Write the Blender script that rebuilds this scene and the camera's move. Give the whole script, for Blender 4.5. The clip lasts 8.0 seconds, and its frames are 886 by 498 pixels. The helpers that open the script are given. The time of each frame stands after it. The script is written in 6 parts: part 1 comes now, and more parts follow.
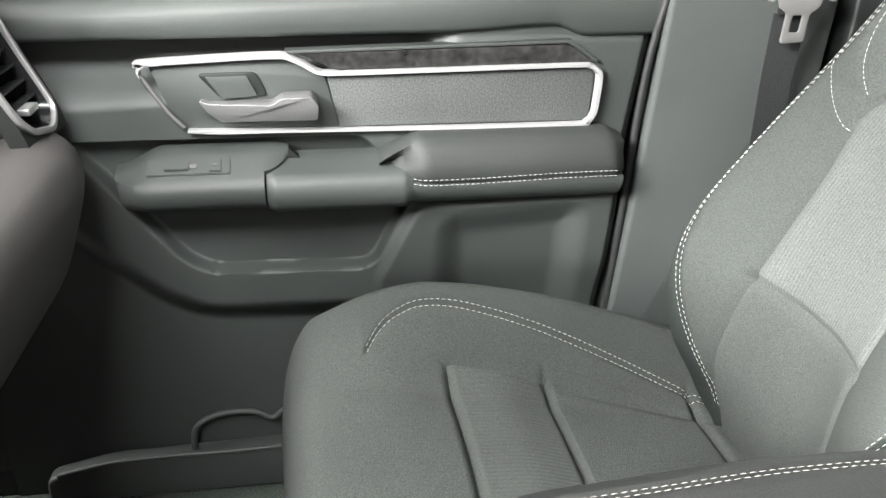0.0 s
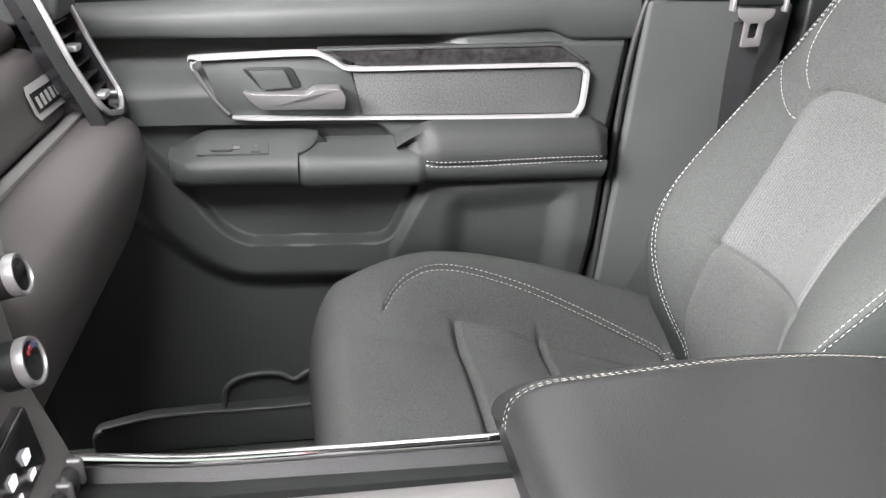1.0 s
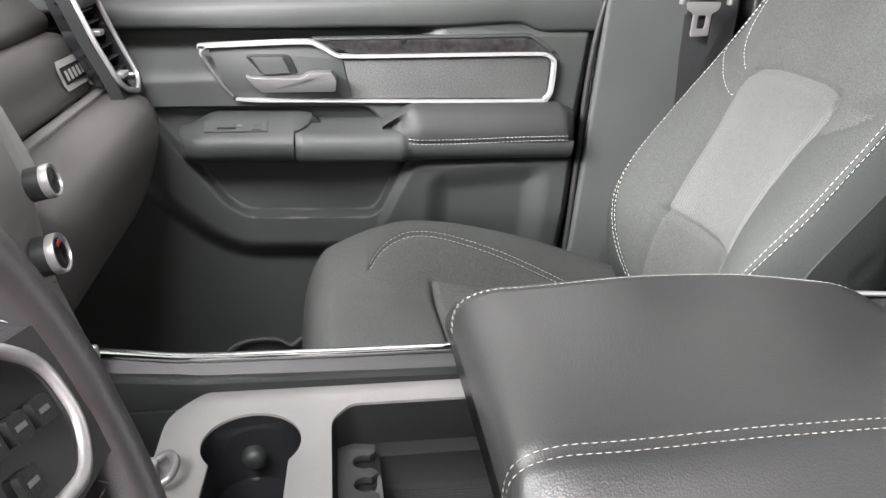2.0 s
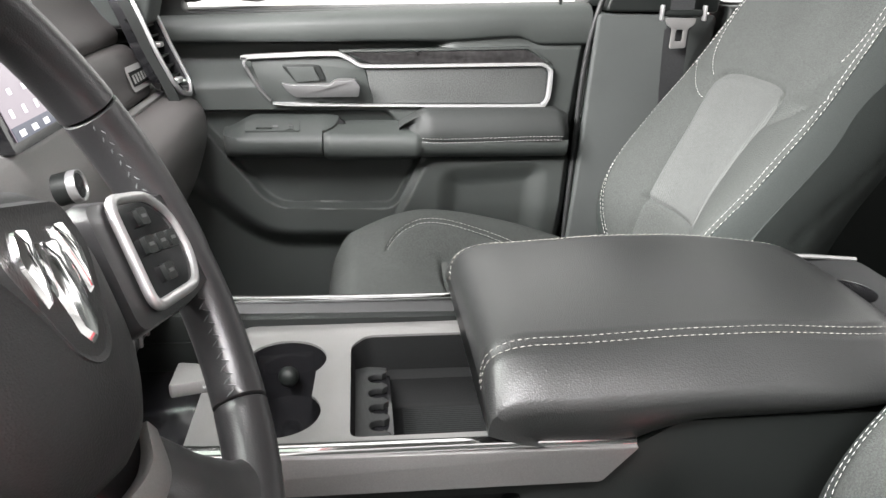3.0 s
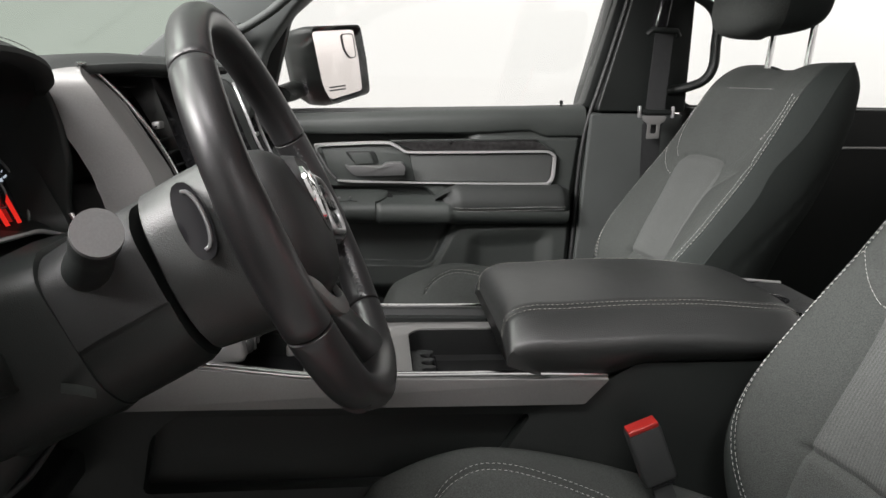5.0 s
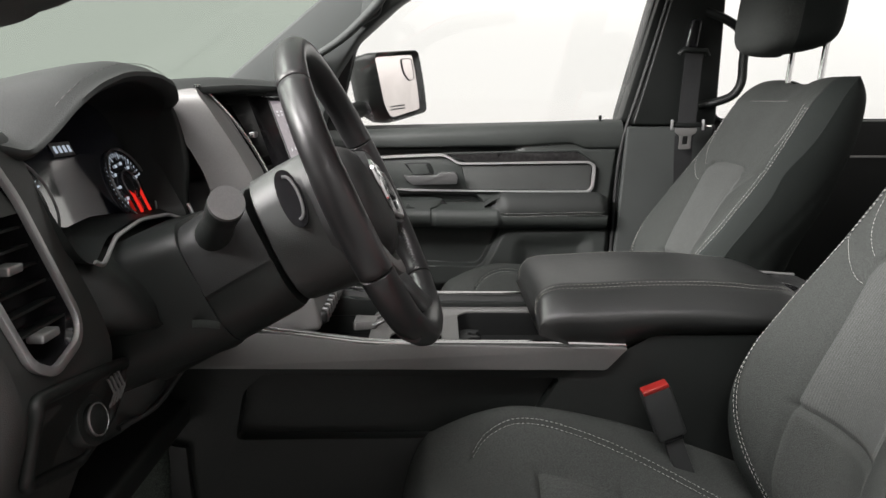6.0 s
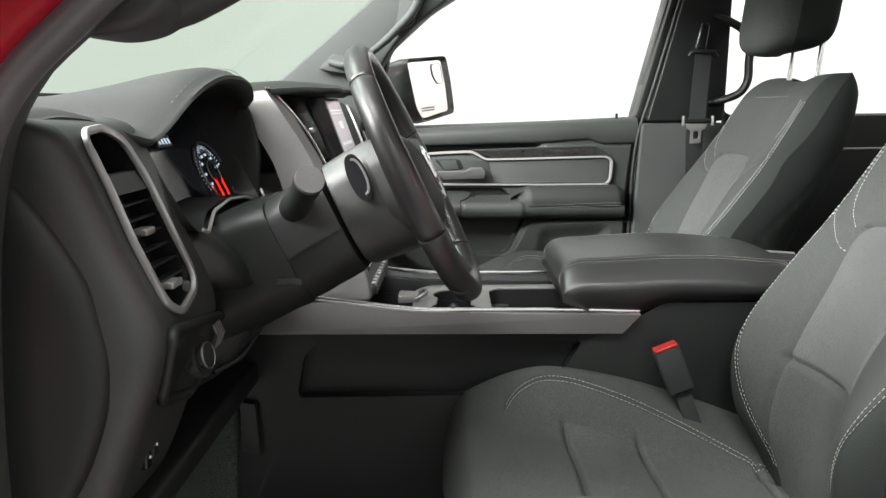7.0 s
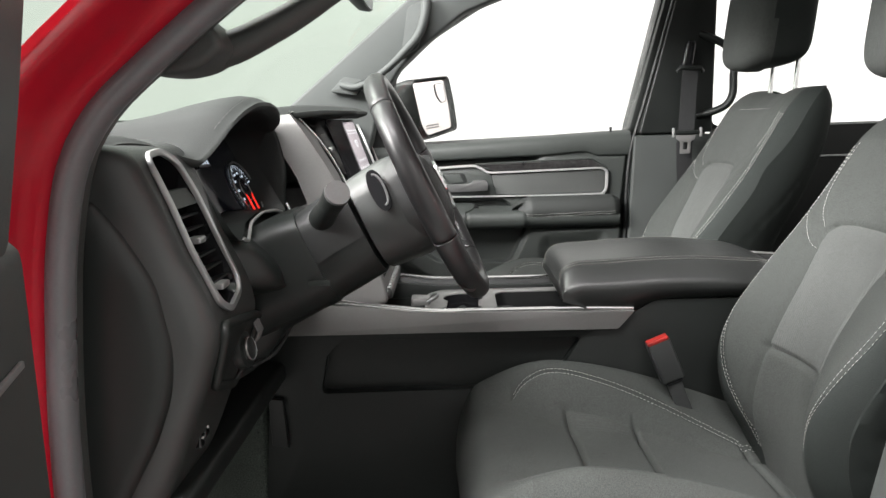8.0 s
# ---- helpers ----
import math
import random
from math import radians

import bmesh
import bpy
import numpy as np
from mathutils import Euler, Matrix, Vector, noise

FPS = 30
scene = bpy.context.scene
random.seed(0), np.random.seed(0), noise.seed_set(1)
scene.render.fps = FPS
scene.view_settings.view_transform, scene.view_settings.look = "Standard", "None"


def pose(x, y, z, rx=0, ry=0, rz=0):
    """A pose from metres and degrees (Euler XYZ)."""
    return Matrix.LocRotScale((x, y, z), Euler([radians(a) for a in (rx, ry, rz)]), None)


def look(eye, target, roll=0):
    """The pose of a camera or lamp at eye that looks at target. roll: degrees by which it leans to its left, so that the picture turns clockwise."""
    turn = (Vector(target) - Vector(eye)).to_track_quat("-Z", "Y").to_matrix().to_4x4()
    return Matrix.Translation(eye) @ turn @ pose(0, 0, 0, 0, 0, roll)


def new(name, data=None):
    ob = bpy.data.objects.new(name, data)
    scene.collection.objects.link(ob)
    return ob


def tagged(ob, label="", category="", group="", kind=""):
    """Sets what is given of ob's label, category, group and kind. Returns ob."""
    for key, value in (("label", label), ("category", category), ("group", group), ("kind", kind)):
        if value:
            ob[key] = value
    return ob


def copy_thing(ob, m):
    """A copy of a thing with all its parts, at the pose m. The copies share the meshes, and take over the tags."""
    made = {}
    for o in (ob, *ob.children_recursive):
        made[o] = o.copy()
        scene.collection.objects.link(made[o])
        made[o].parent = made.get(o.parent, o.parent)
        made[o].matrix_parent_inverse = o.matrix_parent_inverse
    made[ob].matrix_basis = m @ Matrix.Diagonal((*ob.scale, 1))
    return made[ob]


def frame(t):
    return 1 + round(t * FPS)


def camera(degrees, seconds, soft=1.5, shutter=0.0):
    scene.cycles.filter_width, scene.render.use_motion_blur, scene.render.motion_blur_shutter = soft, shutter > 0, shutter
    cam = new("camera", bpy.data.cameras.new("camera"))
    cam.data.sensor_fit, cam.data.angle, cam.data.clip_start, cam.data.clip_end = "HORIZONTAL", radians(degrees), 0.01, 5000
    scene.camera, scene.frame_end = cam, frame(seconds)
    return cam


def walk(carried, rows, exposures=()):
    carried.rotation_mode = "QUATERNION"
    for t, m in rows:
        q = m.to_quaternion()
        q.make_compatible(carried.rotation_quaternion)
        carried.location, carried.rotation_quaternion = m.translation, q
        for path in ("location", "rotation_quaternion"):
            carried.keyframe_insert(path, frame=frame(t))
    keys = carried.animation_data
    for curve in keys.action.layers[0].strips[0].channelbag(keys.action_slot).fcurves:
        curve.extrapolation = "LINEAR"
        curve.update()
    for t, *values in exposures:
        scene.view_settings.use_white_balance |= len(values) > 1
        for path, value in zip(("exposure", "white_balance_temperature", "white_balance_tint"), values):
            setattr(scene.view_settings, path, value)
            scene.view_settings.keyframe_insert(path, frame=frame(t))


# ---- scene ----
cam = camera(60.0, 8.0)
PATH = [
    (0, (-0.143, 0.05, 0.956), (0.138, 1.815, 0.059), 1.1),
    (0.5, (-0.163, -0.037, 0.966), (0.116, 1.738, 0.088), 1.5),
    (1, (-0.193, -0.109, 0.962), (0.115, 1.674, 0.11), 1.8),
    (2.5, (-0.147, -0.358, 0.919), (0.091, 1.479, 0.165), 1.3),
    (3, (-0.155, -0.455, 0.922), (0.055, 1.399, 0.202), 1.1),
    (3.5, (-0.178, -0.548, 0.915), (0.019, 1.33, 0.258), 1.1),
    (4, (-0.216, -0.657, 0.917), (-0.03, 1.253, 0.354), 1.2),
    (5.5, (-0.219, -0.93, 0.891), (-0.079, 1.024, 0.487), 0.8),
    (6, (-0.209, -1.038, 0.889), (-0.191, 0.926, 0.507), 0.2),
    (6.5, (-0.204, -1.13, 0.877), (-0.227, 0.835, 0.51), -0.2),
    (7, (-0.238, -1.215, 0.875), (-0.271, 0.751, 0.509), -0.6),
    (7.5, (-0.253, -1.29, 0.883), (-0.292, 0.678, 0.529), -1.2),
    (8, (-0.249, -1.347, 0.882), (-0.288, 0.626, 0.554), -1.8),
]
EXPOSURES = [(0.0, 1.4, 6500, 6), (1.0, 1.3, 6450, 13), (2.5, 1.3, 6500, 12), (3.0, 1.2, 6500, 9), (3.5, 0.85, 6500, 8), (4.0, 0.5, 6500, 8),
             (5.5, -0.25, 6600, 9), (6.0, -0.15, 6600, 9), (6.5, 0.1, 6500, 7), (7.0, 0.45, 6500, 5), (7.5, 0.5, 6500, 6), (8.0, 0.52, 6550, 7)]
walk(cam, [(t, look(eye, target, roll)) for t, eye, target, roll in PATH], EXPOSURES)

# ---- light and air ----
world = bpy.data.worlds.new("booth_light")
scene.world = world
world.use_nodes = True
wn = world.node_tree.nodes
wn["Background"].inputs[0].default_value = (1.0, 0.972, 0.965, 1)
wn["Background"].inputs[1].default_value = 1.2


def lamp(name, loc, target, sx, sy, power, color=(1, 1, 1)):
    data = bpy.data.lights.new(name, "AREA")
    data.shape, data.size, data.size_y, data.energy, data.color = "RECTANGLE", sx, sy, power, color
    ob = new(name, data)
    ob.matrix_world = look(loc, target)
    return ob


# four unseen area lamps, added and aimed to brighten seats, door and dash
lamp("fill_lamp", (-0.7, -2.1, 3.6), (-0.1, -0.1, 0.5), 2.4, 1.0, 260, (1.0, 0.965, 0.98))
lamp("fill_lamp", (-3.6, -1.85, 2.95), (0.0, 0.3, 0.8), 2.2, 0.9, 560, (1.0, 0.965, 0.97))
lamp("fill_lamp", (-2.3, 0.4, 3.3), (-0.2, 0.3, 0.6), 2.2, 0.9, 150, (1.0, 0.965, 0.97))
lamp("fill_lamp", (-4.3, 0.6, 2.5), (0.3, 0.5, 0.8), 2.6, 1.0, 130, (1.0, 0.965, 0.97))


# ---- materials ----
def mat(name, color, rough=0.5, metal=0.0, grain=0.0, scale=300.0, bump=0.0, var=0.0, vscale=8.0, coat=0.0, spec=0.5):
    """A surface with fine grain and larger patches of wear."""
    m = bpy.data.materials.new(name)
    m.use_nodes = True
    n, l = m.node_tree.nodes, m.node_tree.links
    b = n["Principled BSDF"]
    b.inputs["Base Color"].default_value = (*color, 1)
    b.inputs["Roughness"].default_value = rough
    b.inputs["Metallic"].default_value = metal
    b.inputs["Specular IOR Level"].default_value = spec
    b.inputs["Coat Weight"].default_value = coat
    b.inputs["Coat Roughness"].default_value = 0.05
    co = n.new("ShaderNodeTexCoord")
    if grain or var:
        fine = n.new("ShaderNodeTexNoise")
        fine.inputs["Scale"].default_value, fine.inputs["Detail"].default_value = scale, 3
        l.new(co.outputs["Object"], fine.inputs["Vector"])
        big = n.new("ShaderNodeTexNoise")
        big.inputs["Scale"].default_value, big.inputs["Detail"].default_value = vscale, 4
        l.new(co.outputs["Object"], big.inputs["Vector"])
        r1 = n.new("ShaderNodeMapRange")
        r1.inputs["From Min"].default_value, r1.inputs["From Max"].default_value = 0.3, 0.7
        r1.inputs["To Min"].default_value, r1.inputs["To Max"].default_value = 1 - grain, 1 + grain
        l.new(fine.outputs["Fac"], r1.inputs["Value"])
        r2 = n.new("ShaderNodeMapRange")
        r2.inputs["From Min"].default_value, r2.inputs["From Max"].default_value = 0.3, 0.7
        r2.inputs["To Min"].default_value, r2.inputs["To Max"].default_value = 1 - var, 1 + var
        l.new(big.outputs["Fac"], r2.inputs["Value"])
        mul = n.new("ShaderNodeMath")
        mul.operation = "MULTIPLY"
        l.new(r1.outputs[0], mul.inputs[0]), l.new(r2.outputs[0], mul.inputs[1])
        col = n.new("ShaderNodeVectorMath")
        col.operation = "SCALE"
        col.inputs[0].default_value = color
        l.new(mul.outputs[0], col.inputs["Scale"])
        l.new(col.outputs[0], b.inputs["Base Color"])
        rr = n.new("ShaderNodeMapRange")
        rr.inputs["From Min"].default_value, rr.inputs["From Max"].default_value = 0.1, 0.9
        rr.inputs["To Min"].default_value, rr.inputs["To Max"].default_value = max(rough - 0.06, 0.02), min(rough + 0.06, 1)
        l.new(big.outputs["Fac"], rr.inputs["Value"])
        l.new(rr.outputs[0], b.inputs["Roughness"])
    if bump:
        v = n.new("ShaderNodeTexVoronoi")
        v.inputs["Scale"].default_value = scale
        l.new(co.outputs["Object"], v.inputs["Vector"])
        bp = n.new("ShaderNodeBump")
        bp.inputs["Strength"].default_value, bp.inputs["Distance"].default_value = bump, 0.0006
        l.new(v.outputs["Distance"], bp.inputs["Height"])
        l.new(bp.outputs[0], b.inputs["Normal"])
    return m


def ribbed(name, color, pitch, along=1, depth=0.25):
    """Seat cloth with fine rows of ribs."""
    m = mat(name, color, 0.95, grain=0.35, scale=700, var=0.1, spec=0.2)
    n, l = m.node_tree.nodes, m.node_tree.links
    b = n["Principled BSDF"]
    co = next(x for x in n if x.type == "TEX_COORD")
    w = n.new("ShaderNodeTexWave")
    w.bands_direction = "XYZ"[along]
    w.inputs["Scale"].default_value = 0.314 / pitch
    w.inputs["Distortion"].default_value, w.inputs["Detail Scale"].default_value = 0.6, 3
    l.new(co.outputs["Object"], w.inputs["Vector"])
    bp = n.new("ShaderNodeBump")
    bp.inputs["Strength"].default_value, bp.inputs["Distance"].default_value = 0.35, 0.0008
    l.new(w.outputs["Fac"], bp.inputs["Height"])
    l.new(bp.outputs[0], b.inputs["Normal"])
    mx = n.new("ShaderNodeMapRange")
    mx.inputs["To Min"].default_value, mx.inputs["To Max"].default_value = 1 - depth * 1.2, 1 + depth * 0.8
    l.new(w.outputs["Fac"], mx.inputs["Value"])
    sc = n.new("ShaderNodeVectorMath")
    sc.operation = "SCALE"
    old = b.inputs["Base Color"].links[0].from_socket
    l.new(old, sc.inputs[0]), l.new(mx.outputs[0], sc.inputs["Scale"])
    l.new(sc.outputs[0], b.inputs["Base Color"])
    return m


def clear(name, tint):
    """Thin glass: tinted, with a faint gloss."""
    m = bpy.data.materials.new(name)
    m.use_nodes = True
    n, l = m.node_tree.nodes, m.node_tree.links
    n.remove(n["Principled BSDF"])
    tr, gl, mx = (n.new("ShaderNode" + k) for k in ("BsdfTransparent", "BsdfGlossy", "MixShader"))
    tr.inputs[0].default_value = (*tint, 1)
    gl.inputs["Roughness"].default_value = 0.02
    mx.inputs[0].default_value = 0.05
    l.new(tr.outputs[0], mx.inputs[1]), l.new(gl.outputs[0], mx.inputs[2])
    l.new(mx.outputs[0], n["Material Output"].inputs[0])
    return m


def glow(name, color, strength):
    m = bpy.data.materials.new(name)
    m.use_nodes = True
    n, l = m.node_tree.nodes, m.node_tree.links
    b = n["Principled BSDF"]
    b.inputs["Base Color"].default_value = (0.01, 0.01, 0.01, 1)
    b.inputs["Roughness"].default_value = 0.15
    b.inputs["Emission Color"].default_value = (*color, 1)
    b.inputs["Emission Strength"].default_value = strength
    return m


PLASTIC = mat("soft_black_plastic", (0.038, 0.0425, 0.040), 0.55, grain=0.12, scale=900, bump=0.35, var=0.10, vscale=6)
DASHTOP = mat("dash_pad_vinyl", (0.020, 0.022, 0.021), 0.68, grain=0.12, scale=700, bump=0.4, var=0.1, vscale=5, spec=0.22)
DASHFACE = mat("dash_face_vinyl", (0.060, 0.056, 0.055), 0.5, grain=0.12, scale=700, bump=0.35, var=0.1, vscale=5)
HARD = mat("hard_black_plastic", (0.0105, 0.0122, 0.0115), 0.45, grain=0.1, scale=900, bump=0.2, var=0.12, spec=0.32)
DARKPLASTIC = mat("dark_moulded_plastic", (0.018, 0.019, 0.019), 0.5, grain=0.12, scale=900, bump=0.3, var=0.12, spec=0.4)
PODPLASTIC = mat("satin_moulded_plastic", (0.026, 0.028, 0.027), 0.42, grain=0.12, scale=900, bump=0.3, var=0.1)
GLOSS = mat("gloss_black", (0.010, 0.010, 0.011), 0.12, var=0.2)
ARMVINYL = mat("armrest_vinyl", (0.020, 0.022, 0.021), 0.62, grain=0.1, scale=620, bump=0.4, var=0.12, vscale=5, spec=0.35)
DOORCARD = mat("door_moulded_plastic", (0.033, 0.0375, 0.0350), 0.55, grain=0.12, scale=900, bump=0.35, var=0.10, vscale=6)
LEATHER = mat("black_vinyl_leather", (0.022, 0.023, 0.0225), 0.35, grain=0.1, scale=620, bump=0.3, var=0.12, vscale=5, spec=0.55)
WHEEL = mat("wheel_leather", (0.017, 0.017, 0.0175), 0.33, grain=0.08, scale=900, bump=0.12, var=0.06, vscale=9)
CLOTH = mat("charcoal_seat_cloth", (0.0515, 0.0555, 0.0525), 0.95, grain=0.34, scale=600, bump=1.0, var=0.10, vscale=7, spec=0.2)
BOLSTER = mat("smooth_bolster_vinyl", (0.0405, 0.0442, 0.0415), 0.80, grain=0.32, scale=600, bump=0.7, var=0.08, vscale=6, spec=0.22)
DARKCLOTH = mat("seat_side_vinyl", (0.0190, 0.0225, 0.0210), 0.75, grain=0.2, scale=800, bump=0.5, var=0.1, spec=0.18)
RIB = ribbed("ribbed_seat_insert", (0.0735, 0.0775, 0.0745), 0.0042, 1, 0.13)
DOORCLOTH = mat("door_insert_cloth", (0.062, 0.065, 0.063), 0.9, grain=0.4, scale=500, bump=0.6, var=0.12, spec=0.2)
THREAD = mat("pale_thread", (0.40, 0.40, 0.38), 0.8, grain=0.15, scale=900)
LIDTHREAD = mat("grey_lid_thread", (0.22, 0.22, 0.20), 0.8, grain=0.15, scale=900)
SATIN = mat("satin_silver", (0.43, 0.43, 0.43), 0.36, 0.75, grain=0.05, scale=500, var=0.06)
BRIGHT = mat("bright_satin_chrome", (0.52, 0.52, 0.52), 0.34, 0.6, var=0.01)
CHROME = mat("chrome", (0.78, 0.78, 0.78), 0.12, 1.0, var=0.05)
SILVERPLATE = mat("grey_satin_plate", (0.17, 0.168, 0.164), 0.40, 0.25, grain=0.1, scale=900, var=0.08)
PAINTSILVER = mat("silver_paint", (0.55, 0.55, 0.54), 0.35, 0.3, grain=0.05, scale=900, var=0.06)
LEVER = mat("grey_satin_lever", (0.19, 0.19, 0.19), 0.34, 0.6, grain=0.06, scale=600, var=0.08)
LENS = mat("instrument_lens", (0.010, 0.012, 0.020), 0.05, var=0.03)
LENS.node_tree.nodes["Principled BSDF"].inputs["IOR"].default_value = 3.4
MATTE = mat("matte_black_liner", (0.0075, 0.0080, 0.0080), 0.7, grain=0.15, scale=700, bump=0.2, var=0.15, spec=0.2)
STRIP = mat("dark_grain_strip", (0.026, 0.025, 0.025), 0.3, 0.2, grain=0.5, scale=120, var=0.35, vscale=30)
CARPET = mat("black_carpet", (0.060, 0.070, 0.062), 1.0, grain=0.6, scale=400, bump=1.0, var=0.3, vscale=6, spec=0.1)
FLOORMAT = mat("floor_mat_rubber", (0.075, 0.080, 0.075), 0.7, grain=0.3, scale=300, bump=0.6, var=0.25, vscale=7)
RUBBER = mat("door_seal_rubber", (0.105, 0.106, 0.110), 0.30, grain=0.05, scale=300, var=0.06)
RED = mat("red_paint", (0.38, 0.007, 0.020), 0.2, 0.0, grain=0.1, scale=1500, var=0.05, coat=1.0)
REDPLASTIC = mat("red_plastic", (0.30, 0.016, 0.013), 0.35, var=0.06)
BUCKLE = mat("buckle_plastic", (0.03, 0.032, 0.032), 0.5, grain=0.1, scale=700, var=0.12)
WEBBING = mat("belt_webbing", (0.022, 0.023, 0.024), 0.8, grain=0.3, scale=600, bump=0.6, var=0.1)
PILLAR = mat("pillar_trim", (0.050, 0.055, 0.053), 0.66, grain=0.12, scale=800, bump=0.35, var=0.08, spec=0.3)
HEADLINER = mat("grey_headliner", (0.30, 0.30, 0.29), 0.95, grain=0.15, scale=500, bump=0.4, var=0.06)
FLOORPAINT = mat("booth_floor", (0.20, 0.20, 0.195), 0.5, grain=0.05, scale=60, var=0.08, vscale=1.5)
# the white backdrop emits by itself, in place of light falling on it
TENTGLOW = glow("booth_backdrop_glow", (1.0, 0.965, 0.955), 1.15)
# added fill glow for the driver's side, never in view
FILLPANEL = glow("booth_fill_glow", (1.0, 0.965, 0.965), 0.8)
BOOTH = mat("booth_wall", (0.45, 0.45, 0.44), 0.8, grain=0.02, scale=40, var=0.04, vscale=0.8)
MIRROR = mat("mirror_glass", (0.72, 0.665, 0.655), 0.02, 1.0, var=0.01)
GLASS = clear("window_glass", (0.97, 0.98, 0.97))
WINDSHIELD = clear("windshield_glass", (0.66, 0.71, 0.67))
BARS = mat("dark_print", (0.12, 0.12, 0.12), 0.6, var=0.1)
WHITEPRINT = mat("white_print", (0.75, 0.75, 0.74), 0.5, var=0.05)
SCREENGLOW = glow("screen_glow", (0.56, 0.47, 0.55), 0.36)
SCREENWHITE = glow("screen_white", (0.95, 0.93, 0.98), 0.62)
SCREENBLUE = glow("screen_blue", (0.10, 0.12, 0.22), 0.25)
NEEDLE = glow("red_needle", (1.0, 0.03, 0.02), 0.8)
DIALWHITE = glow("dial_marks", (0.75, 0.85, 1.0), 0.6)


# ---- mesh helpers ----
def sstep(a, b, x):
    t = np.clip((np.asarray(x, float) - a) / (b - a), 0, 1)
    return t * t * (3 - 2 * t)


def lerp(x, xs, ys):
    """Smooth curve through the stations xs, ys."""
    x, xs, ys = np.asarray(x, float), np.asarray(xs, float), np.asarray(ys, float)
    d = np.diff(ys) / np.diff(xs)
    m = np.concatenate([[d[0]], (d[1:] + d[:-1]) / 2, [d[-1]]])
    i = np.clip(np.searchsorted(xs, x) - 1, 0, len(xs) - 2)
    h = xs[i + 1] - xs[i]
    t = np.clip((x - xs[i]) / h, 0, 1)
    return ((1 + 2 * t) * (1 - t) ** 2 * ys[i] + t * (1 - t) ** 2 * h * m[i] + t * t * (3 - 2 * t) * ys[i + 1] + t * t * (t - 1) * h * m[i + 1])


def thing(name, label, category, at=(0, 0, 0), group="", kind=""):
    ob = new(name)
    ob.empty_display_size = 0.05
    ob.location = at
    return tagged(ob, label, category, group, kind)


def mesh_from(name, verts, faces, smooth=True):
    me = bpy.data.meshes.new(name)
    me.from_pydata([tuple(map(float, v)) for v in verts], [], [tuple(map(int, f)) for f in faces])
    me.validate()
    if smooth:
        me.polygons.foreach_set("use_smooth", [True] * len(me.polygons))
    me.update()
    return me


def part(name, geo, material, parent, label=""):
    """Links a bmesh, a mesh or (verts, faces) as one mesh object under a thing or part; coordinates are the world's."""
    if isinstance(geo, bmesh.types.BMesh):
        bmesh.ops.recalc_face_normals(geo, faces=geo.faces)
        me = bpy.data.meshes.new(name)
        geo.to_mesh(me)
        geo.free()
        me.polygons.foreach_set("use_smooth", [True] * len(me.polygons))
        me.set_sharp_from_angle(angle=radians(38))
    elif isinstance(geo, tuple):
        me = mesh_from(name, *geo)
        me.set_sharp_from_angle(angle=radians(50))
    else:
        me = geo
    ob = new(name, me)
    me.materials.append(material)
    if parent is not None:
        ob.parent = parent
        base = Matrix.Translation(-Vector(parent.location)) if parent.type == "EMPTY" else Matrix.Identity(4)
        ob.matrix_parent_inverse = base
    return tagged(ob, label)


def structure(name, geo, material, label, category):
    return tagged(part(name, geo, material, None), label, category, "", "structure")


def fillet(pts, r, n=5):
    """Rounds the corners of a closed polygon in the plane; r is one radius or one for each corner."""
    out, k = [], len(pts)
    for i in range(k):
        p0, p1, p2 = (np.array(pts[j % k][:2], float) for j in (i - 1, i, i + 1))
        a, b = p0 - p1, p2 - p1
        la, lb = np.linalg.norm(a), np.linalg.norm(b)
        ri = r[i] if isinstance(r, (list, tuple)) else r
        cut = min(ri, la * 0.48, lb * 0.48)
        if cut < 1e-5:
            out.append(tuple(p1))
            continue
        s, e = p1 + a / la * cut, p1 + b / lb * cut
        for q in range(n + 1):
            t = q / n
            out.append(tuple((1 - t) ** 2 * s + 2 * t * (1 - t) * p1 + t * t * e))
    return out


PLANES = {"y": lambda a, b, d: (a, d, b), "x": lambda a, b, d: (d, a, b), "z": lambda a, b, d: (a, b, d)}


def prism(outline, d0, d1, axis="y", bevel=0.003, seg=2, holes=()):
    """An outline pushed from d0 to d1 along an axis, with rounded edges. Outline is (x, z) for y, (y, z) for x, (x, y) for z."""
    put = PLANES[axis]
    bm = bmesh.new()
    if holes:
        edges = []
        for ring in (outline, *holes):
            vs = [bm.verts.new(put(*p, d0)) for p in ring]
            edges += [bm.edges.new((vs[i - 1], vs[i])) for i in range(len(vs))]
        bmesh.ops.triangle_fill(bm, use_beauty=True, use_dissolve=False, edges=edges)
        faces = bm.faces[:]
    else:
        faces = [bm.faces.new([bm.verts.new(put(*p, d0)) for p in outline])]
    res = bmesh.ops.extrude_face_region(bm, geom=faces)
    shift = Vector(put(0, 0, d1 - d0))
    moved = [g for g in res["geom"] if isinstance(g, bmesh.types.BMVert)]
    bmesh.ops.translate(bm, verts=moved, vec=shift)
    bmesh.ops.recalc_face_normals(bm, faces=bm.faces)
    if bevel:
        axisv = Vector(put(0, 0, 1))
        rim = [e for e in bm.edges if len(e.link_faces) == 2 and abs((e.verts[0].co - e.verts[1].co).normalized().dot(axisv)) < 0.5 and e.calc_face_angle(0) > 1.0]
        bmesh.ops.bevel(bm, geom=rim, offset=bevel, segments=seg, affect="EDGES", profile=0.5, clamp_overlap=True)
    return bm


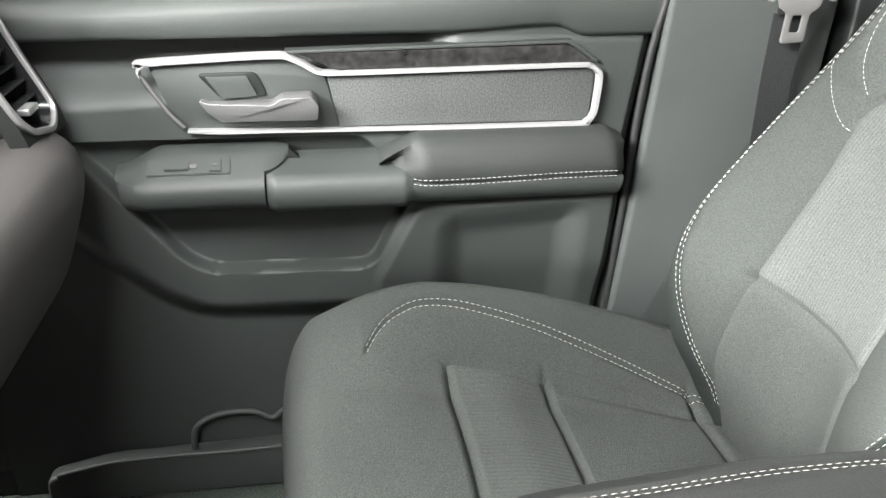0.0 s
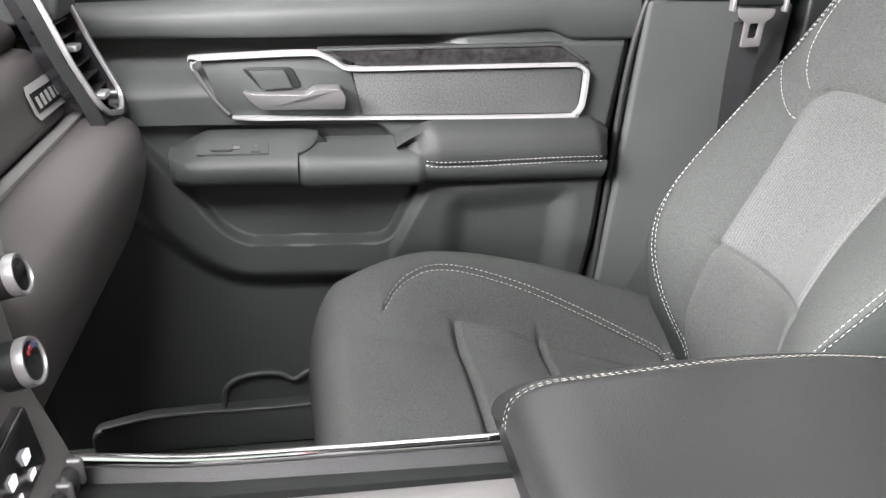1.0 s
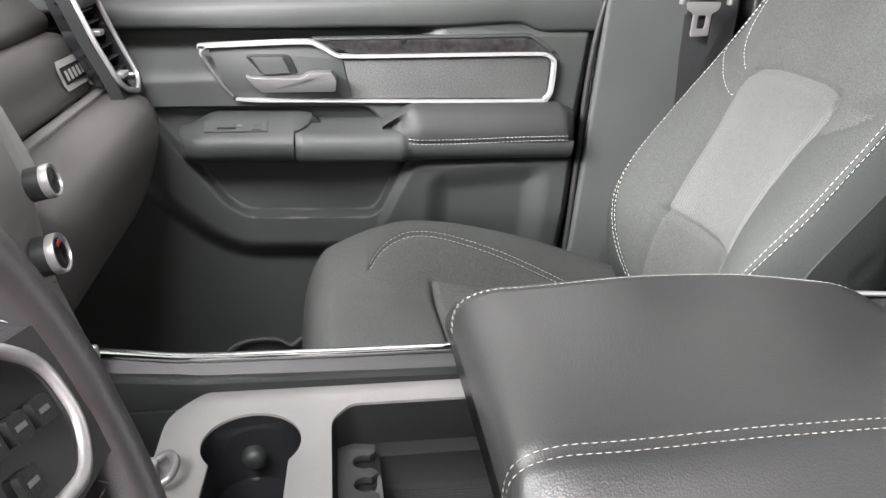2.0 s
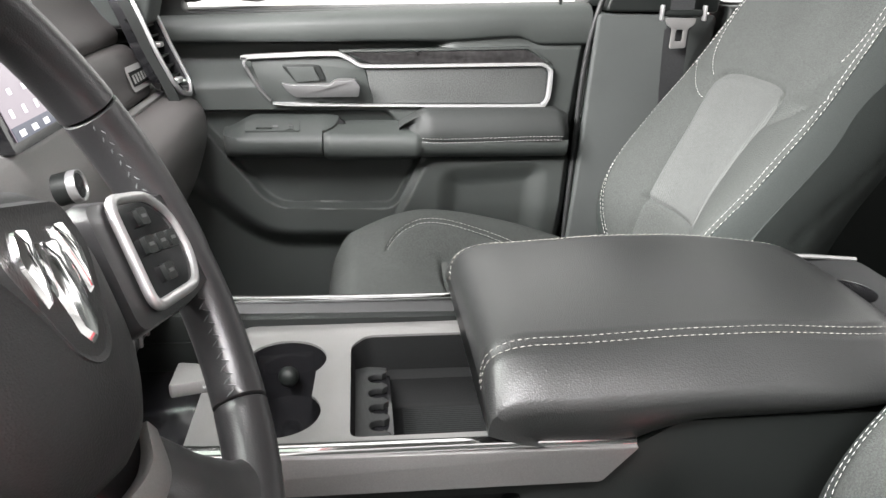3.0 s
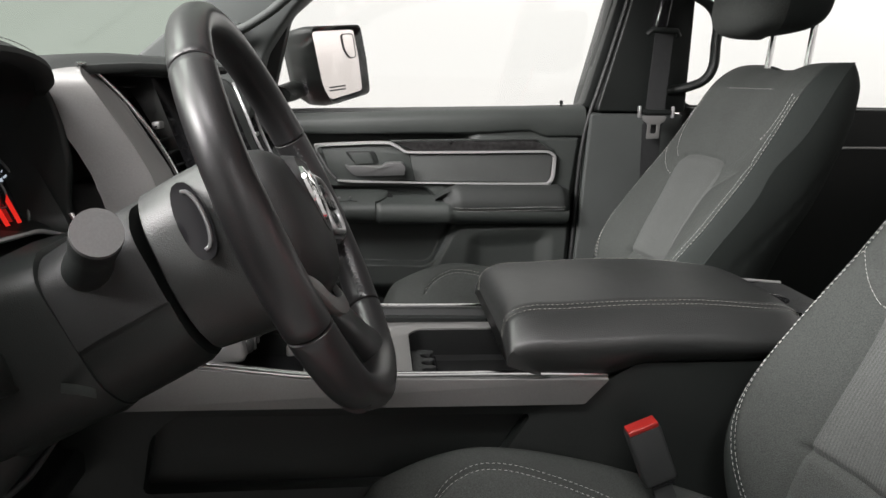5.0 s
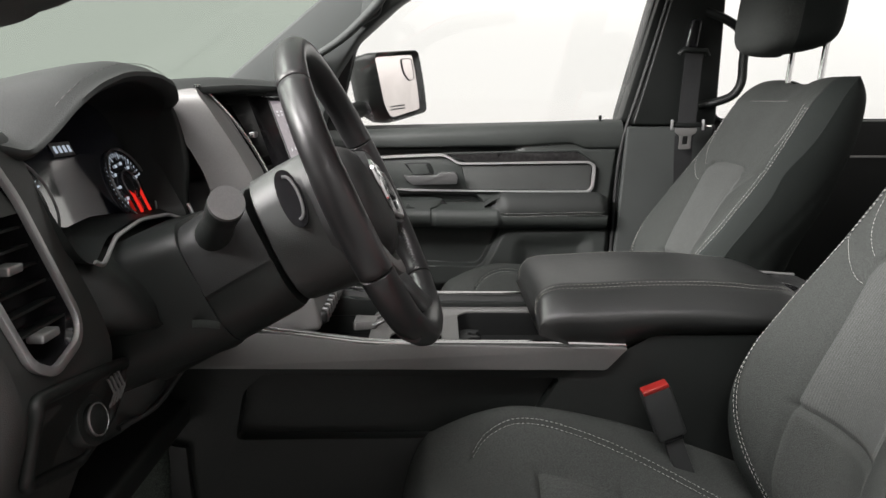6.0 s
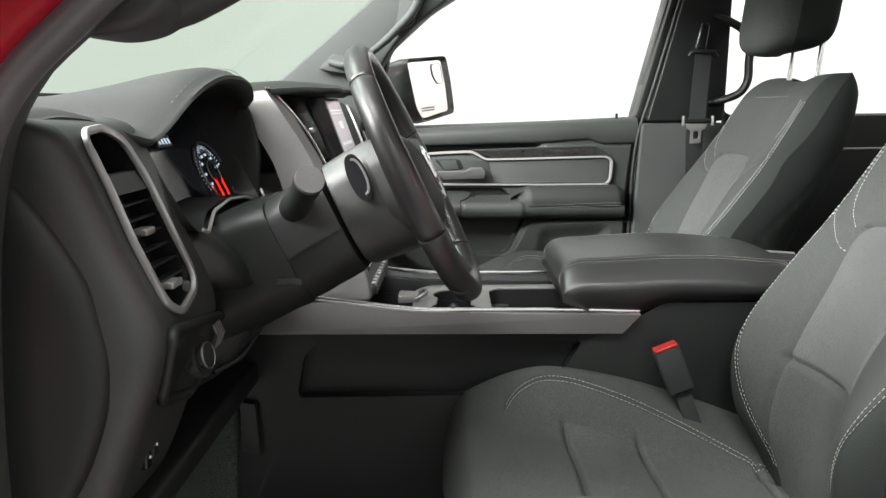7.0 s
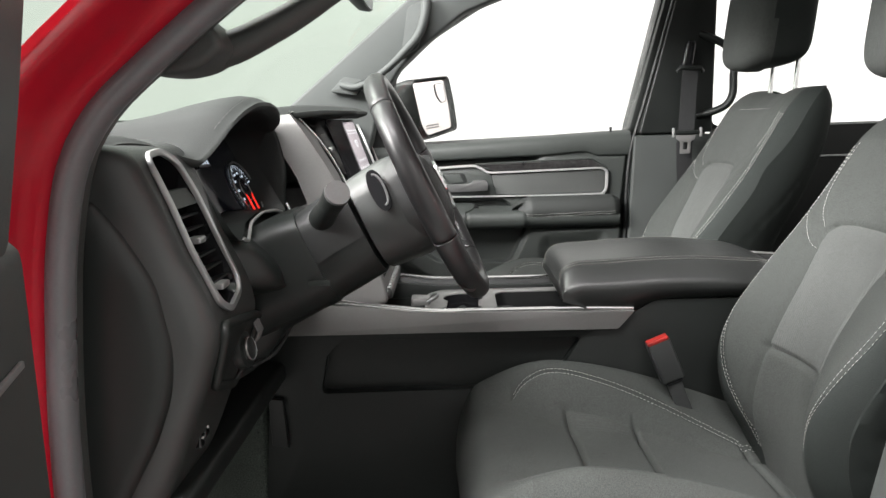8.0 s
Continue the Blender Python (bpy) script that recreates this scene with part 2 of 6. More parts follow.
def block(x0, x1, y0, y1, z0, z1, r=0.004, seg=3):
    bm = bmesh.new()
    bmesh.ops.create_cube(bm, size=1)
    for v in bm.verts:
        v.co = ((x0 + x1) / 2 + v.co.x * (x1 - x0), (y0 + y1) / 2 + v.co.y * (y1 - y0), (z0 + z1) / 2 + v.co.z * (z1 - z0))
    if r:
        bmesh.ops.bevel(bm, geom=bm.edges[:], offset=r, segments=seg, affect="EDGES", profile=0.5, clamp_overlap=True)
    return bm


def loft(rings, close=True, caps=True):
    """Skin over rings of equal count."""
    rings = np.asarray(rings, float)
    n, m = rings.shape[:2]
    verts = rings.reshape(-1, 3)
    faces = []
    for i in range(n - 1):
        for j in range(m if close else m - 1):
            k = (j + 1) % m
            faces.append((i * m + j, i * m + k, (i + 1) * m + k, (i + 1) * m + j))
    if caps and close:
        faces.append(tuple(range(m - 1, -1, -1)))
        faces.append(tuple((n - 1) * m + j for j in range(m)))
    return verts, faces


def sweep(path, section, up=(0, 0, 1), closed=False, scale=None):
    """A section (a, b) carried along a path: a to the side, b upward."""
    path = np.asarray(path, float)
    rings, n = [], len(path)
    for i in range(n):
        a = path[(i - 1) % n] if closed or i else path[i]
        b = path[(i + 1) % n] if closed or i < n - 1 else path[i]
        t = (b - a) / (np.linalg.norm(b - a) + 1e-9)
        side = np.cross(t, up)
        side = side / (np.linalg.norm(side) + 1e-9)
        top = np.cross(side, t)
        k = 1 if scale is None else scale[i]
        rings.append([path[i] + side * p * k + top * q * k for p, q in section])
    if closed:
        rings.append(rings[0])
    return loft(rings, True, not closed)


def circle(r, n=12, ry=None):
    return [(r * math.cos(2 * math.pi * i / n), (ry or r) * math.sin(2 * math.pi * i / n)) for i in range(n)]


def smooth_path(pts, n=60):
    pts = np.asarray(pts, float)
    d = np.r_[0, np.cumsum(np.linalg.norm(np.diff(pts, axis=0), axis=1))]
    s = np.linspace(0, d[-1], n)
    return np.stack([lerp(s, d, pts[:, k]) for k in range(pts.shape[1])], 1)


def lathe(profile, base, axis, n=24):
    """Profile (r, h) turned about an axis from a base point."""
    axis = Vector(axis).normalized()
    q = axis.to_track_quat("Z", "Y")
    rings = []
    for r, h in profile:
        rings.append([Vector(base) + q @ Vector((r * math.cos(2 * math.pi * i / n), r * math.sin(2 * math.pi * i / n), h)) for i in range(n)])
    return loft(rings)


def regions(P, lab, names, close=False):
    """Cuts a grid of points into meshes by the label of each cell."""
    ni, nj = P.shape[:2]
    out = {}
    for key in names:
        ids, verts, faces = {}, [], []
        for i in range(ni - 1):
            for j in range(nj if close else nj - 1):
                if lab[i, j % lab.shape[1]] != key:
                    continue
                f = []
                for a, b in ((i, j), (i, (j + 1) % nj), (i + 1, (j + 1) % nj), (i + 1, j)):
                    if (a, b) not in ids:
                        ids[a, b] = len(verts)
                        verts.append(P[a, b])
                    f.append(ids[a, b])
                faces.append(f)
        out[key] = (verts, faces)
    return out


def stitches(paths, dash=0.0062, gap=0.0028, thick=0.00078, lift=0.0005, nrm=(1, 0, 0)):
    """Rows of thread along paths of points."""
    verts, faces = [], []
    for path in paths:
        path = np.asarray(path, float)
        d = np.r_[0, np.cumsum(np.linalg.norm(np.diff(path, axis=0), axis=1))]
        s = 0.0
        while s + dash < d[-1]:
            a = np.array([np.interp(s, d, path[:, k]) for k in range(3)])
            b = np.array([np.interp(s + dash, d, path[:, k]) for k in range(3)])
            t = (b - a) / (np.linalg.norm(b - a) + 1e-9)
            n = np.asarray(nrm, float) - np.dot(nrm, t) * t
            n /= np.linalg.norm(n) + 1e-9
            w = np.cross(n, t)
            k = len(verts)
            mid = (a + b) / 2
            for c, g in ((a, 0.35), (mid, 1.0), (b, 0.35)):
                for u, v in ((-1, 0), (0, 1), (1, 0), (0, -1)):
                    verts.append(c + n * (lift + v * thick * 0.7 * g) + w * u * thick * 0.6 * g)
            for q in (0, 4):
                for r in range(4):
                    faces.append((k + q + r, k + q + (r + 1) % 4, k + q + 4 + (r + 1) % 4, k + q + 4 + r))
            faces.append((k + 3, k + 2, k + 1, k)), faces.append((k + 8, k + 9, k + 10, k + 11))
            s += dash + gap
    return verts, faces


def inside(poly, X, Y):
    """Signed distance to a polygon, positive inside."""
    P = np.asarray(poly, float)[:, :2]
    best, sign = np.full(X.shape, 1e9), np.zeros(X.shape, bool)
    for i in range(len(P)):
        a, b = P[i - 1], P[i]
        e = b - a
        t = np.clip(((X - a[0]) * e[0] + (Y - a[1]) * e[1]) / (e @ e + 1e-12), 0, 1)
        best = np.minimum(best, np.hypot(X - a[0] - t * e[0], Y - a[1] - t * e[1]))
        cross = (a[1] > Y) != (b[1] > Y)
        with np.errstate(divide="ignore", invalid="ignore"):
            sign ^= cross & (X < (b[0] - a[0]) * (Y - a[1]) / (b[1] - a[1] + 1e-12) + a[0])
    return np.where(sign, best, -best)


# ---- the booth and the cab's shell ----
C, DRV, PSG = 0.268, -0.132, 0.666  # middle of the cab, driver's and passenger's middle line

gv = [(-400, -400, -0.62), (400, -400, -0.62), (400, 400, -0.62), (-400, 400, -0.62)]
structure("ground", (gv, [(0, 1, 2, 3)]), FLOORPAINT, "pale painted floor of a photo booth", "floor")
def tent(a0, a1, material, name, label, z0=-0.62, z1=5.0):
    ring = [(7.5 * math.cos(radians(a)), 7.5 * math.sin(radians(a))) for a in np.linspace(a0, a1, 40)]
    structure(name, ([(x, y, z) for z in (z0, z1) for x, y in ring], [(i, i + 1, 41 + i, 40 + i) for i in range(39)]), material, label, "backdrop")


# self-glowing backdrop: keeps the view through the windows white
tent(-10, 240, TENTGLOW, "backdrop", "plain white booth wall with its lighting put in as glow")
tent(300, 350, BOOTH, "wall_booth", "plain grey unlit wall of the photo booth")
tent(240, 300, BOOTH, "wall_booth", "plain grey unlit wall of the photo booth", -0.62, 0.9)
# unseen fill panel, added to brighten what faces the open driver's door
tent(240, 300, FILLPANEL, "backdrop_fill_panel", "unseen glowing panel added as fill from the driver's side", 0.9, 5.0)
structure("wall_body_passenger", prism([(-1.25, -0.1), (1.7, -0.1), (1.7, 0.80), (-1.25, 0.78)], 1.165, 1.20, "y", 0.004), RED, "red painted outer skin of the passenger side", "body")
structure("wall_sill_passenger", block(-1.25, 1.7, 1.062, 1.165, -0.02, 0.10, 0.01), HARD, "black sill under the passenger doors", "sill")
structure("floor", block(-1.25, 1.75, -0.52, 1.165, -0.04, 0.04, 0.01), CARPET, "black carpeted cab floor", "floor")
structure("ceiling", block(-0.22, 1.6, -0.42, 0.96, 1.32, 1.36, 0.015), HEADLINER, "grey cloth headliner of the cab", "ceiling")
structure("roof", block(-0.24, 1.66, -0.46, 1.0, 1.364, 1.39, 0.012), RED, "red painted roof of the pickup", "roof")
structure("wall_rear", block(1.62, 1.68, -0.5, 1.05, 0.06, 0.86, 0.01), PLASTIC, "dark trim of the cab's rear wall", "wall")
structure("floor_tunnel", block(-1.19, -0.64, 0.12, 0.416, 0.03, 0.50, 0.03), CARPET, "black carpeted tunnel ahead of the console", "floor")
structure("wall_firewall", block(-1.24, -1.18, -0.5, 1.05, 0.06, 0.84, 0.01), CARPET, "black carpeted firewall under the dash", "wall")

mat_p = thing("passenger_floor_mat", "dark grey rubber floor mat in the footwell", "floor mat", (-0.35, 0.7, 0.04))
part("mat_sheet", block(-0.72, -0.12, 0.46, 0.98, 0.041, 0.050, 0.004), FLOORMAT, mat_p)
part("mat_rim", sweep([(x, y, 0.052) for x, y in fillet([(-0.70, 0.48), (-0.14, 0.48), (-0.14, 0.96), (-0.70, 0.96)], 0.05)], circle(0.006, 8), (0, 0, 1), True), FLOORMAT, mat_p)
for gx in np.linspace(-0.64, -0.20, 12):
    part("mat_rib", block(gx - 0.006, gx + 0.006, 0.52, 0.92, 0.048, 0.054, 0.002), FLOORMAT, mat_p)
mat_d = thing("driver_floor_mat", "dark grey rubber floor mat under the pedals", "floor mat", (-0.4, -0.15, 0.04))
part("mat_sheet", block(-0.78, -0.12, -0.42, 0.06, 0.041, 0.050, 0.004), FLOORMAT, mat_d)
part("mat_rim", sweep([(x, y, 0.052) for x, y in fillet([(-0.76, -0.40), (-0.14, -0.40), (-0.14, 0.04), (-0.76, 0.04)], 0.05)], circle(0.006, 8), (0, 0, 1), True), FLOORMAT, mat_d)

# windshield
WS = [(-1.12, -0.44, 0.90), (-1.12, 0.98, 0.90), (-0.26, 0.90, 1.33), (-0.26, -0.36, 1.33)]
ws = tagged(part("window_windshield", ([*WS, *[(x - 0.004, y, z + 0.006) for x, y, z in WS]], [(0, 1, 2, 3), (7, 6, 5, 4), (0, 4, 5, 1), (1, 5, 6, 2), (2, 6, 7, 3), (3, 7, 4, 0)]), WINDSHIELD, None), "clear green-tinted laminated windshield", "window", "", "structure")
ws.visible_shadow = False
# the glass bends down to the passenger's pillar at its far edge
bend = [(-1.12, 0.98, 0.90), (-0.26, 0.90, 1.33), (-0.26, 0.945, 1.314), (-0.373, 0.945, 1.226), (-0.727, 0.945, 0.940), (-0.80, 0.95, 0.868)]
kb = len(bend)
wr = tagged(part("window_windshield_edge", (bend + [(x, y + 0.005, z) for x, y, z in bend], [tuple(range(kb)), tuple(range(2 * kb - 1, kb - 1, -1))] + [(i, kb + i, kb + (i + 1) % kb, (i + 1) % kb) for i in range(kb)]), WINDSHIELD, None), "curved edge of the green-tinted windshield", "window", "", "structure")
wr.visible_shadow = False


# ---- front passenger door ----
def passenger_door():
    door = thing("front_passenger_door", "closed black front passenger door with silver-edged cloth panel", "car door", (0, 1.06, 0.1))
    # moulded card as one relief: y grows away from the cabin
    xs, zs = np.linspace(-0.66, 0.30, 360), np.linspace(0.04, 0.80, 290)
    X, Z = np.meshgrid(xs, zs, indexing="ij")
    right = np.interp(Z, [0.04, 0.336, 0.483, 0.627, 0.773, 0.82], [0.235, 0.247, 0.257, 0.263, 0.279, 0.292])
    X = -0.66 + (X + 0.66) / 0.96 * (right + 0.66)
    Y = np.full(X.shape, 1.012)
    # map pocket with a broad rolled lip below it
    pocket = fillet([(-0.47, 0.64), (-0.345, 0.470), (-0.312, 0.448), (-0.100, 0.443), (-0.082, 0.455), (-0.030, 0.560), (-0.1, 0.64)], 0.018)
    Y += 0.024 * sstep(-0.0025, 0.006, inside(pocket, X, Z))
    lip = fillet([(-0.56, 0.66), (-0.43, 0.505), (-0.36, 0.440), (-0.32, 0.416), (-0.06, 0.408), (0.35, 0.42), (0.35, 0.70)], 0.03)
    Y += 0.046 * sstep(-0.012, -0.070, inside(lip, X, Z)) * sstep(0.03, -0.05, X)
    # raised panel at the lower rear with a broad dish
    rear = fillet([(-0.088, 0.430), (-0.036, 0.534), (-0.018, 0.545), (0.36, 0.552), (0.36, 0.04), (-0.088, 0.04)], 0.010)
    Y -= 0.012 * sstep(-0.004, 0.012, inside(rear, X, Z)) * sstep(0.36, 0.45, Z)
    dish = fillet([(0.000, 0.30), (0.016, 0.500), (0.028, 0.512), (0.200, 0.522), (0.190, 0.28), (0.17, 0.05), (0.0, 0.05)], 0.02)
    Y += 0.018 * sstep(-0.022, 0.030, inside(dish, X, Z))
    Y += 0.010 * sstep(0.012, 0.0, right - X)
    # recess round the bezel
    Y -= 0.004 * sstep(0.60, 0.63, Z) * sstep(0.765, 0.755, Z)
    part("door_card", regions(np.stack([X, Y, Z], -1), np.zeros((359, 289), int), [0])[0], DOORCARD, door)
    part("door_shell", prism([(-0.70, 0.08), (0.25, 0.08), (0.30, 0.80), (0.31, 0.835), (-0.70, 0.81)], 1.062, 1.16, "y", 0.006), DARKPLASTIC, door)
    # storage bin along the door's foot
    bin_ = part("door_bin", prism(fillet([(-0.60, 0.05), (-0.60, 0.100), (-0.50, 0.124), (-0.06, 0.136), (-0.03, 0.05)], 0.02), 1.020, 1.050, "y", 0.006, 3), DOORCARD, door, "low storage bin with bottle cut-outs")
    part("bin_rim", sweep(smooth_path([(-0.58, 1.022, 0.106), (-0.50, 1.020, 0.124), (-0.30, 1.019, 0.129), (-0.06, 1.020, 0.136)], 30), circle(0.004, 8), (0, 1, 0)), DOORCARD, bin_)
    part("bottle_edge", sweep(smooth_path([(-0.375, 1.032, 0.130), (-0.368, 1.034, 0.168), (-0.340, 1.036, 0.186), (-0.275, 1.036, 0.188), (-0.252, 1.034, 0.176), (-0.230, 1.036, 0.189), (-0.150, 1.036, 0.191), (-0.130, 1.034, 0.170)], 50), circle(0.005, 8), (0, 1, 0)), DOORCARD, bin_)
    # rolled pad under the window
    rings = []
    for x in np.linspace(-0.62, 0.284, 90):
        low = 0.764 + 0.007 * (x + 0.47) / 0.6 + float(-0.014 * sstep(0.145, 0.190, x) + 0.006 * sstep(0.0, 0.145, x))
        top = 0.807 + 0.029 * (x + 0.45) / 0.73
        rings.append([(x, 1.062, top + 0.004), (x, 1.030, top + 0.001), (x, 1.014, top - 0.005), (x, 1.006, top - 0.013), (x, 1.0025, (top + low) / 2 + 0.004), (x, 1.003, low + 0.006), (x, 1.006, low + 0.001), (x, 1.012, low - 0.001), (x, 1.062, low - 0.002)])
    part("window_sill_pad", loft(rings), DOORCARD, door, "soft black pad along the window sill")
    # dark strip and its lip
    part("grain_strip", prism(fillet([(-0.172, 0.747), (0.162, 0.754), (0.200, 0.731), (-0.130, 0.7275)], 0.003), 1.002, 1.02, "y", 0.002), STRIP, door, "dark mottled decor strip")
    part("strip_lip", prism([(-0.190, 0.7515), (0.168, 0.7605), (0.208, 0.733), (0.203, 0.731), (0.164, 0.7555), (-0.185, 0.7475)], 1.000, 1.02, "y", 0.0015), DOORCARD, door)
    part("cloth_insert", prism(fillet([(-0.141, 0.7185), (0.2035, 0.7235), (0.2015, 0.6535), (-0.1265, 0.6540)], [0.003, 0.016, 0.014, 0.003], 5), 1.004, 1.02, "y", 0.003), DOORCLOTH, door, "grey cloth insert panel")
    part("handle_recess", prism(fillet([(-0.352, 0.736), (-0.190, 0.741), (-0.150, 0.7195), (-0.1425, 0.7185), (-0.1285, 0.6545), (-0.306, 0.656), (-0.330, 0.672)], 0.003), 1.006, 1.02, "y", 0.003), DOORCARD, door)
    # silver bezel: a band of changing width
    line = [(-0.361, 0.722, 0.2), (-0.3625, 0.730, 0.6), (-0.357, 0.736, 0.9), (-0.347, 0.739, 1.1), (-0.30, 0.7415, 1.1), (-0.200, 0.7452, 1.1), (-0.190, 0.7448, 1.1), (-0.182, 0.7415, 1.1), (-0.158, 0.7280, 1.0), (-0.150, 0.7245, 0.9), (-0.140, 0.7230, 0.85), (0.0, 0.7248, 0.85), (0.182, 0.7278, 0.9), (0.196, 0.7262, 1.0), (0.206, 0.7205, 1.1), (0.2108, 0.7110, 1.15), (0.2108, 0.700, 1.15), (0.2090, 0.672, 1.15), (0.2060, 0.6610, 1.1), (0.1990, 0.6535, 0.95), (0.186, 0.6495, 0.75), (0.0, 0.6495, 0.6), (-0.2, 0.6515, 0.6), (-0.27, 0.6525, 0.9), (-0.314, 0.6545, 0.5)]
    pts = smooth_path([(x, 0, z, w) for x, z, w in line], 420)
    tang = np.gradient(pts[:, [0, 2]], axis=0)
    tang /= np.linalg.norm(tang, axis=1)[:, None] + 1e-9
    rings = []
    for (x, _, z, w), (tx, tz) in zip(pts, tang):
        h = 0.0036 * w
        nx, nz = -tz, tx
        rings.append([(x + nx * h * a, y, z + nz * h * a) for a, y in ((-1, 1.012), (-1, 1.0), (-0.6, 0.9965), (0.6, 0.9965), (1, 1.0), (1, 1.012))])
    part("silver_bezel", loft(rings), BRIGHT, door, "satin chrome bezel")
    part("recess_lip", sweep(smooth_path([(-0.361, 1.004, 0.724), (-0.350, 1.003, 0.704), (-0.334, 1.002, 0.678), (-0.318, 1.002, 0.659)], 20), circle(0.0028, 8), (0, 1, 0)), LEVER, door)
    # inner release: a scooped cup with a lever
    cup = part("release_cup", prism(fillet([(-0.297, 0.725), (-0.226, 0.726), (-0.213, 0.696), (-0.270, 0.692)], 0.008), 1.0035, 1.0075, "y", 0.002), HARD, door)
    part("lock_slider", prism(fillet([(-0.286, 0.721), (-0.237, 0.722), (-0.226, 0.697), (-0.268, 0.694)], 0.002), 1.0005, 1.0035, "y", 0.001), DOORCARD, cup, "dark lock slider")
    lever = prism(fillet([(-0.297, 0.694), (-0.284, 0.6905), (-0.208, 0.6925), (-0.196, 0.7005), (-0.160, 0.7015), (-0.152, 0.690), (-0.155, 0.671), (-0.272, 0.667), (-0.287, 0.680)], 0.004), 0.972, 1.005, "y", 0.005, 3)
    for v in lever.verts:
        v.co.y += 0.022 * float(sstep(-0.23, -0.30, v.co.x)) + 0.008 * float(sstep(0.68, 0.667, v.co.z))
    part("release_lever", lever, LEVER, door, "satin silver door release lever")
    # arm rest: vinyl pad above a plastic body
    rings, low = [], []
    for x in np.linspace(-0.080, 0.243, 60):
        k = float(sstep(-0.084, -0.015, x)) * float(sstep(0.245, 0.228, x) * 0.35 + 0.65)
        lip = 0.952 + 0.03 * (1 - k)
        top = 0.616 + 0.032 * float(np.clip((x + 0.083) / 0.055, 0, 1) ** 0.8) - 0.01 * float(sstep(0.22, 0.244, x))
        rings.append([(x, 1.016, top), (x, 0.990, top), (x, 0.972, top - 0.005), (x, lip + 0.010, top - 0.016), (x, lip + 0.002, top - 0.032), (x, lip, 0.600), (x, lip + 0.003, 0.5915), (x, 1.016, 0.5915)])
    pad = part("armrest_pad", loft(rings), ARMVINYL, door, "black stitched vinyl armrest pad")
    st = []
    for z in (0.5985, 0.5915):
        st.append([(x, 0.9495 + 0.03 * (1 - float(sstep(-0.084, -0.015, x))), z - 0.0015 + 0.004 * float(sstep(0.0, 0.2, x))) for x in np.linspace(-0.038, 0.236, 90)])
    tagged(part("stitching", stitches(st, 0.0046, 0.0022, nrm=(0, -1, 0)), THREAD, pad, "pale double stitching"), kind="stuff")
    rings = []
    for x in np.linspace(-0.040, 0.243, 40):
        rings.append([(x, 1.02, 0.5905), (x, 0.960, 0.5905), (x, 0.9575, 0.584), (x, 0.966, 0.566), (x, 0.980, 0.555), (x, 1.02, 0.545)])
    part("armrest_body", loft(rings), DOORCARD, door)
    rings = []
    for x in np.linspace(-0.222, -0.038, 60):
        e = 0.005 * float(sstep(-0.210, -0.223, x)) + 0.004 * float(sstep(-0.050, -0.037, x))
        rings.append([(x, 1.02, 0.619), (x, 1.004, 0.617), (x, 0.994, 0.613), (x, 0.972, 0.606 - e * 0.4), (x, 0.961 + e * 0.5, 0.602 - e), (x, 0.955 + e, 0.593 - e), (x, 0.953 + e, 0.580), (x, 0.957 + e, 0.565 + e), (x, 0.968, 0.555 + e), (x, 1.02, 0.549)])
    part("pull_handle", loft(rings), DOORCARD, door, "soft black pull grip")
    rings = []
    for x in np.linspace(-0.408, -0.224, 70):
        k = math.sqrt(max(0.0, 1 - (1 - min((x + 0.409) / 0.050, 1.0)) ** 2))
        g = 0.050 * (1 - k)
        h = 0.024 * float(sstep(-0.345, -0.408, x))
        rings.append([(x, 1.02, 0.632 - h), (x, 1.004, 0.630 - h), (x, 0.994, 0.624 - h * 0.9), (x, 0.966 + g * 0.6, 0.605 - h * 0.3), (x, 0.958 + g * 0.9, 0.599), (x, 0.954 + g, 0.590), (x, 0.957 + g, 0.574), (x, 0.966 + g * 0.9, 0.563), (x, 0.985 + g * 0.5, 0.556), (x, 1.03, 0.548)])
    ledge = part("switch_ledge", loft(rings), DOORCARD, door, "sloping black switch ledge")
    rings = []
    for x in np.linspace(-0.226, -0.194, 16):
        q = ((x + 0.226) / 0.032) ** 2
        rings.append([(x, 1.02, 0.632 - 0.004 * q), (x, 1.004, 0.630 - 0.004 * q), (x, 0.994 + 0.008 * q, 0.624 - 0.002 * q), (x, 0.972 + 0.030 * q, 0.6095 + 0.011 * q), (x, 0.974 + 0.030 * q, 0.600), (x, 1.02, 0.600)])
    part("ledge_tongue", loft(rings), DOORCARD, ledge)
    part("grip_notch", prism([(-0.196, 0.612), (-0.176, 0.612), (-0.194, 0.629)], 1.000, 1.012, "y", 0.001), MATTE, door)

    def tilt(cx, w, d, h, up):
        b = bmesh.new()
        bmesh.ops.create_cube(b, size=1, matrix=Matrix.Translation((cx, 0.980, 0.6145)) @ Matrix.Rotation(radians(34), 4, "X") @ Matrix.Translation((0, 0, up)) @ Matrix.Diagonal((w, d, h, 1)))
        bmesh.ops.bevel(b, geom=b.edges[:], offset=0.001, segments=2, affect="EDGES")
        return b
    sw = part("switch_plate", tilt(-0.315, 0.100, 0.024, 0.003, 0.0005), DOORCARD, ledge, "window and lock switch plate")
    part("window_switch", tilt(-0.330, 0.030, 0.012, 0.004, 0.003), DOORCARD, ledge)
    part("lock_switch", tilt(-0.283, 0.014, 0.018, 0.004, 0.002), DOORCARD, ledge)
    part("print_mark", tilt(-0.310, 0.009, 0.006, 0.0006, 0.0026), LEVER, ledge)
    part("print_mark", tilt(-0.283, 0.007, 0.0025, 0.0006, 0.0046), LEVER, ledge)
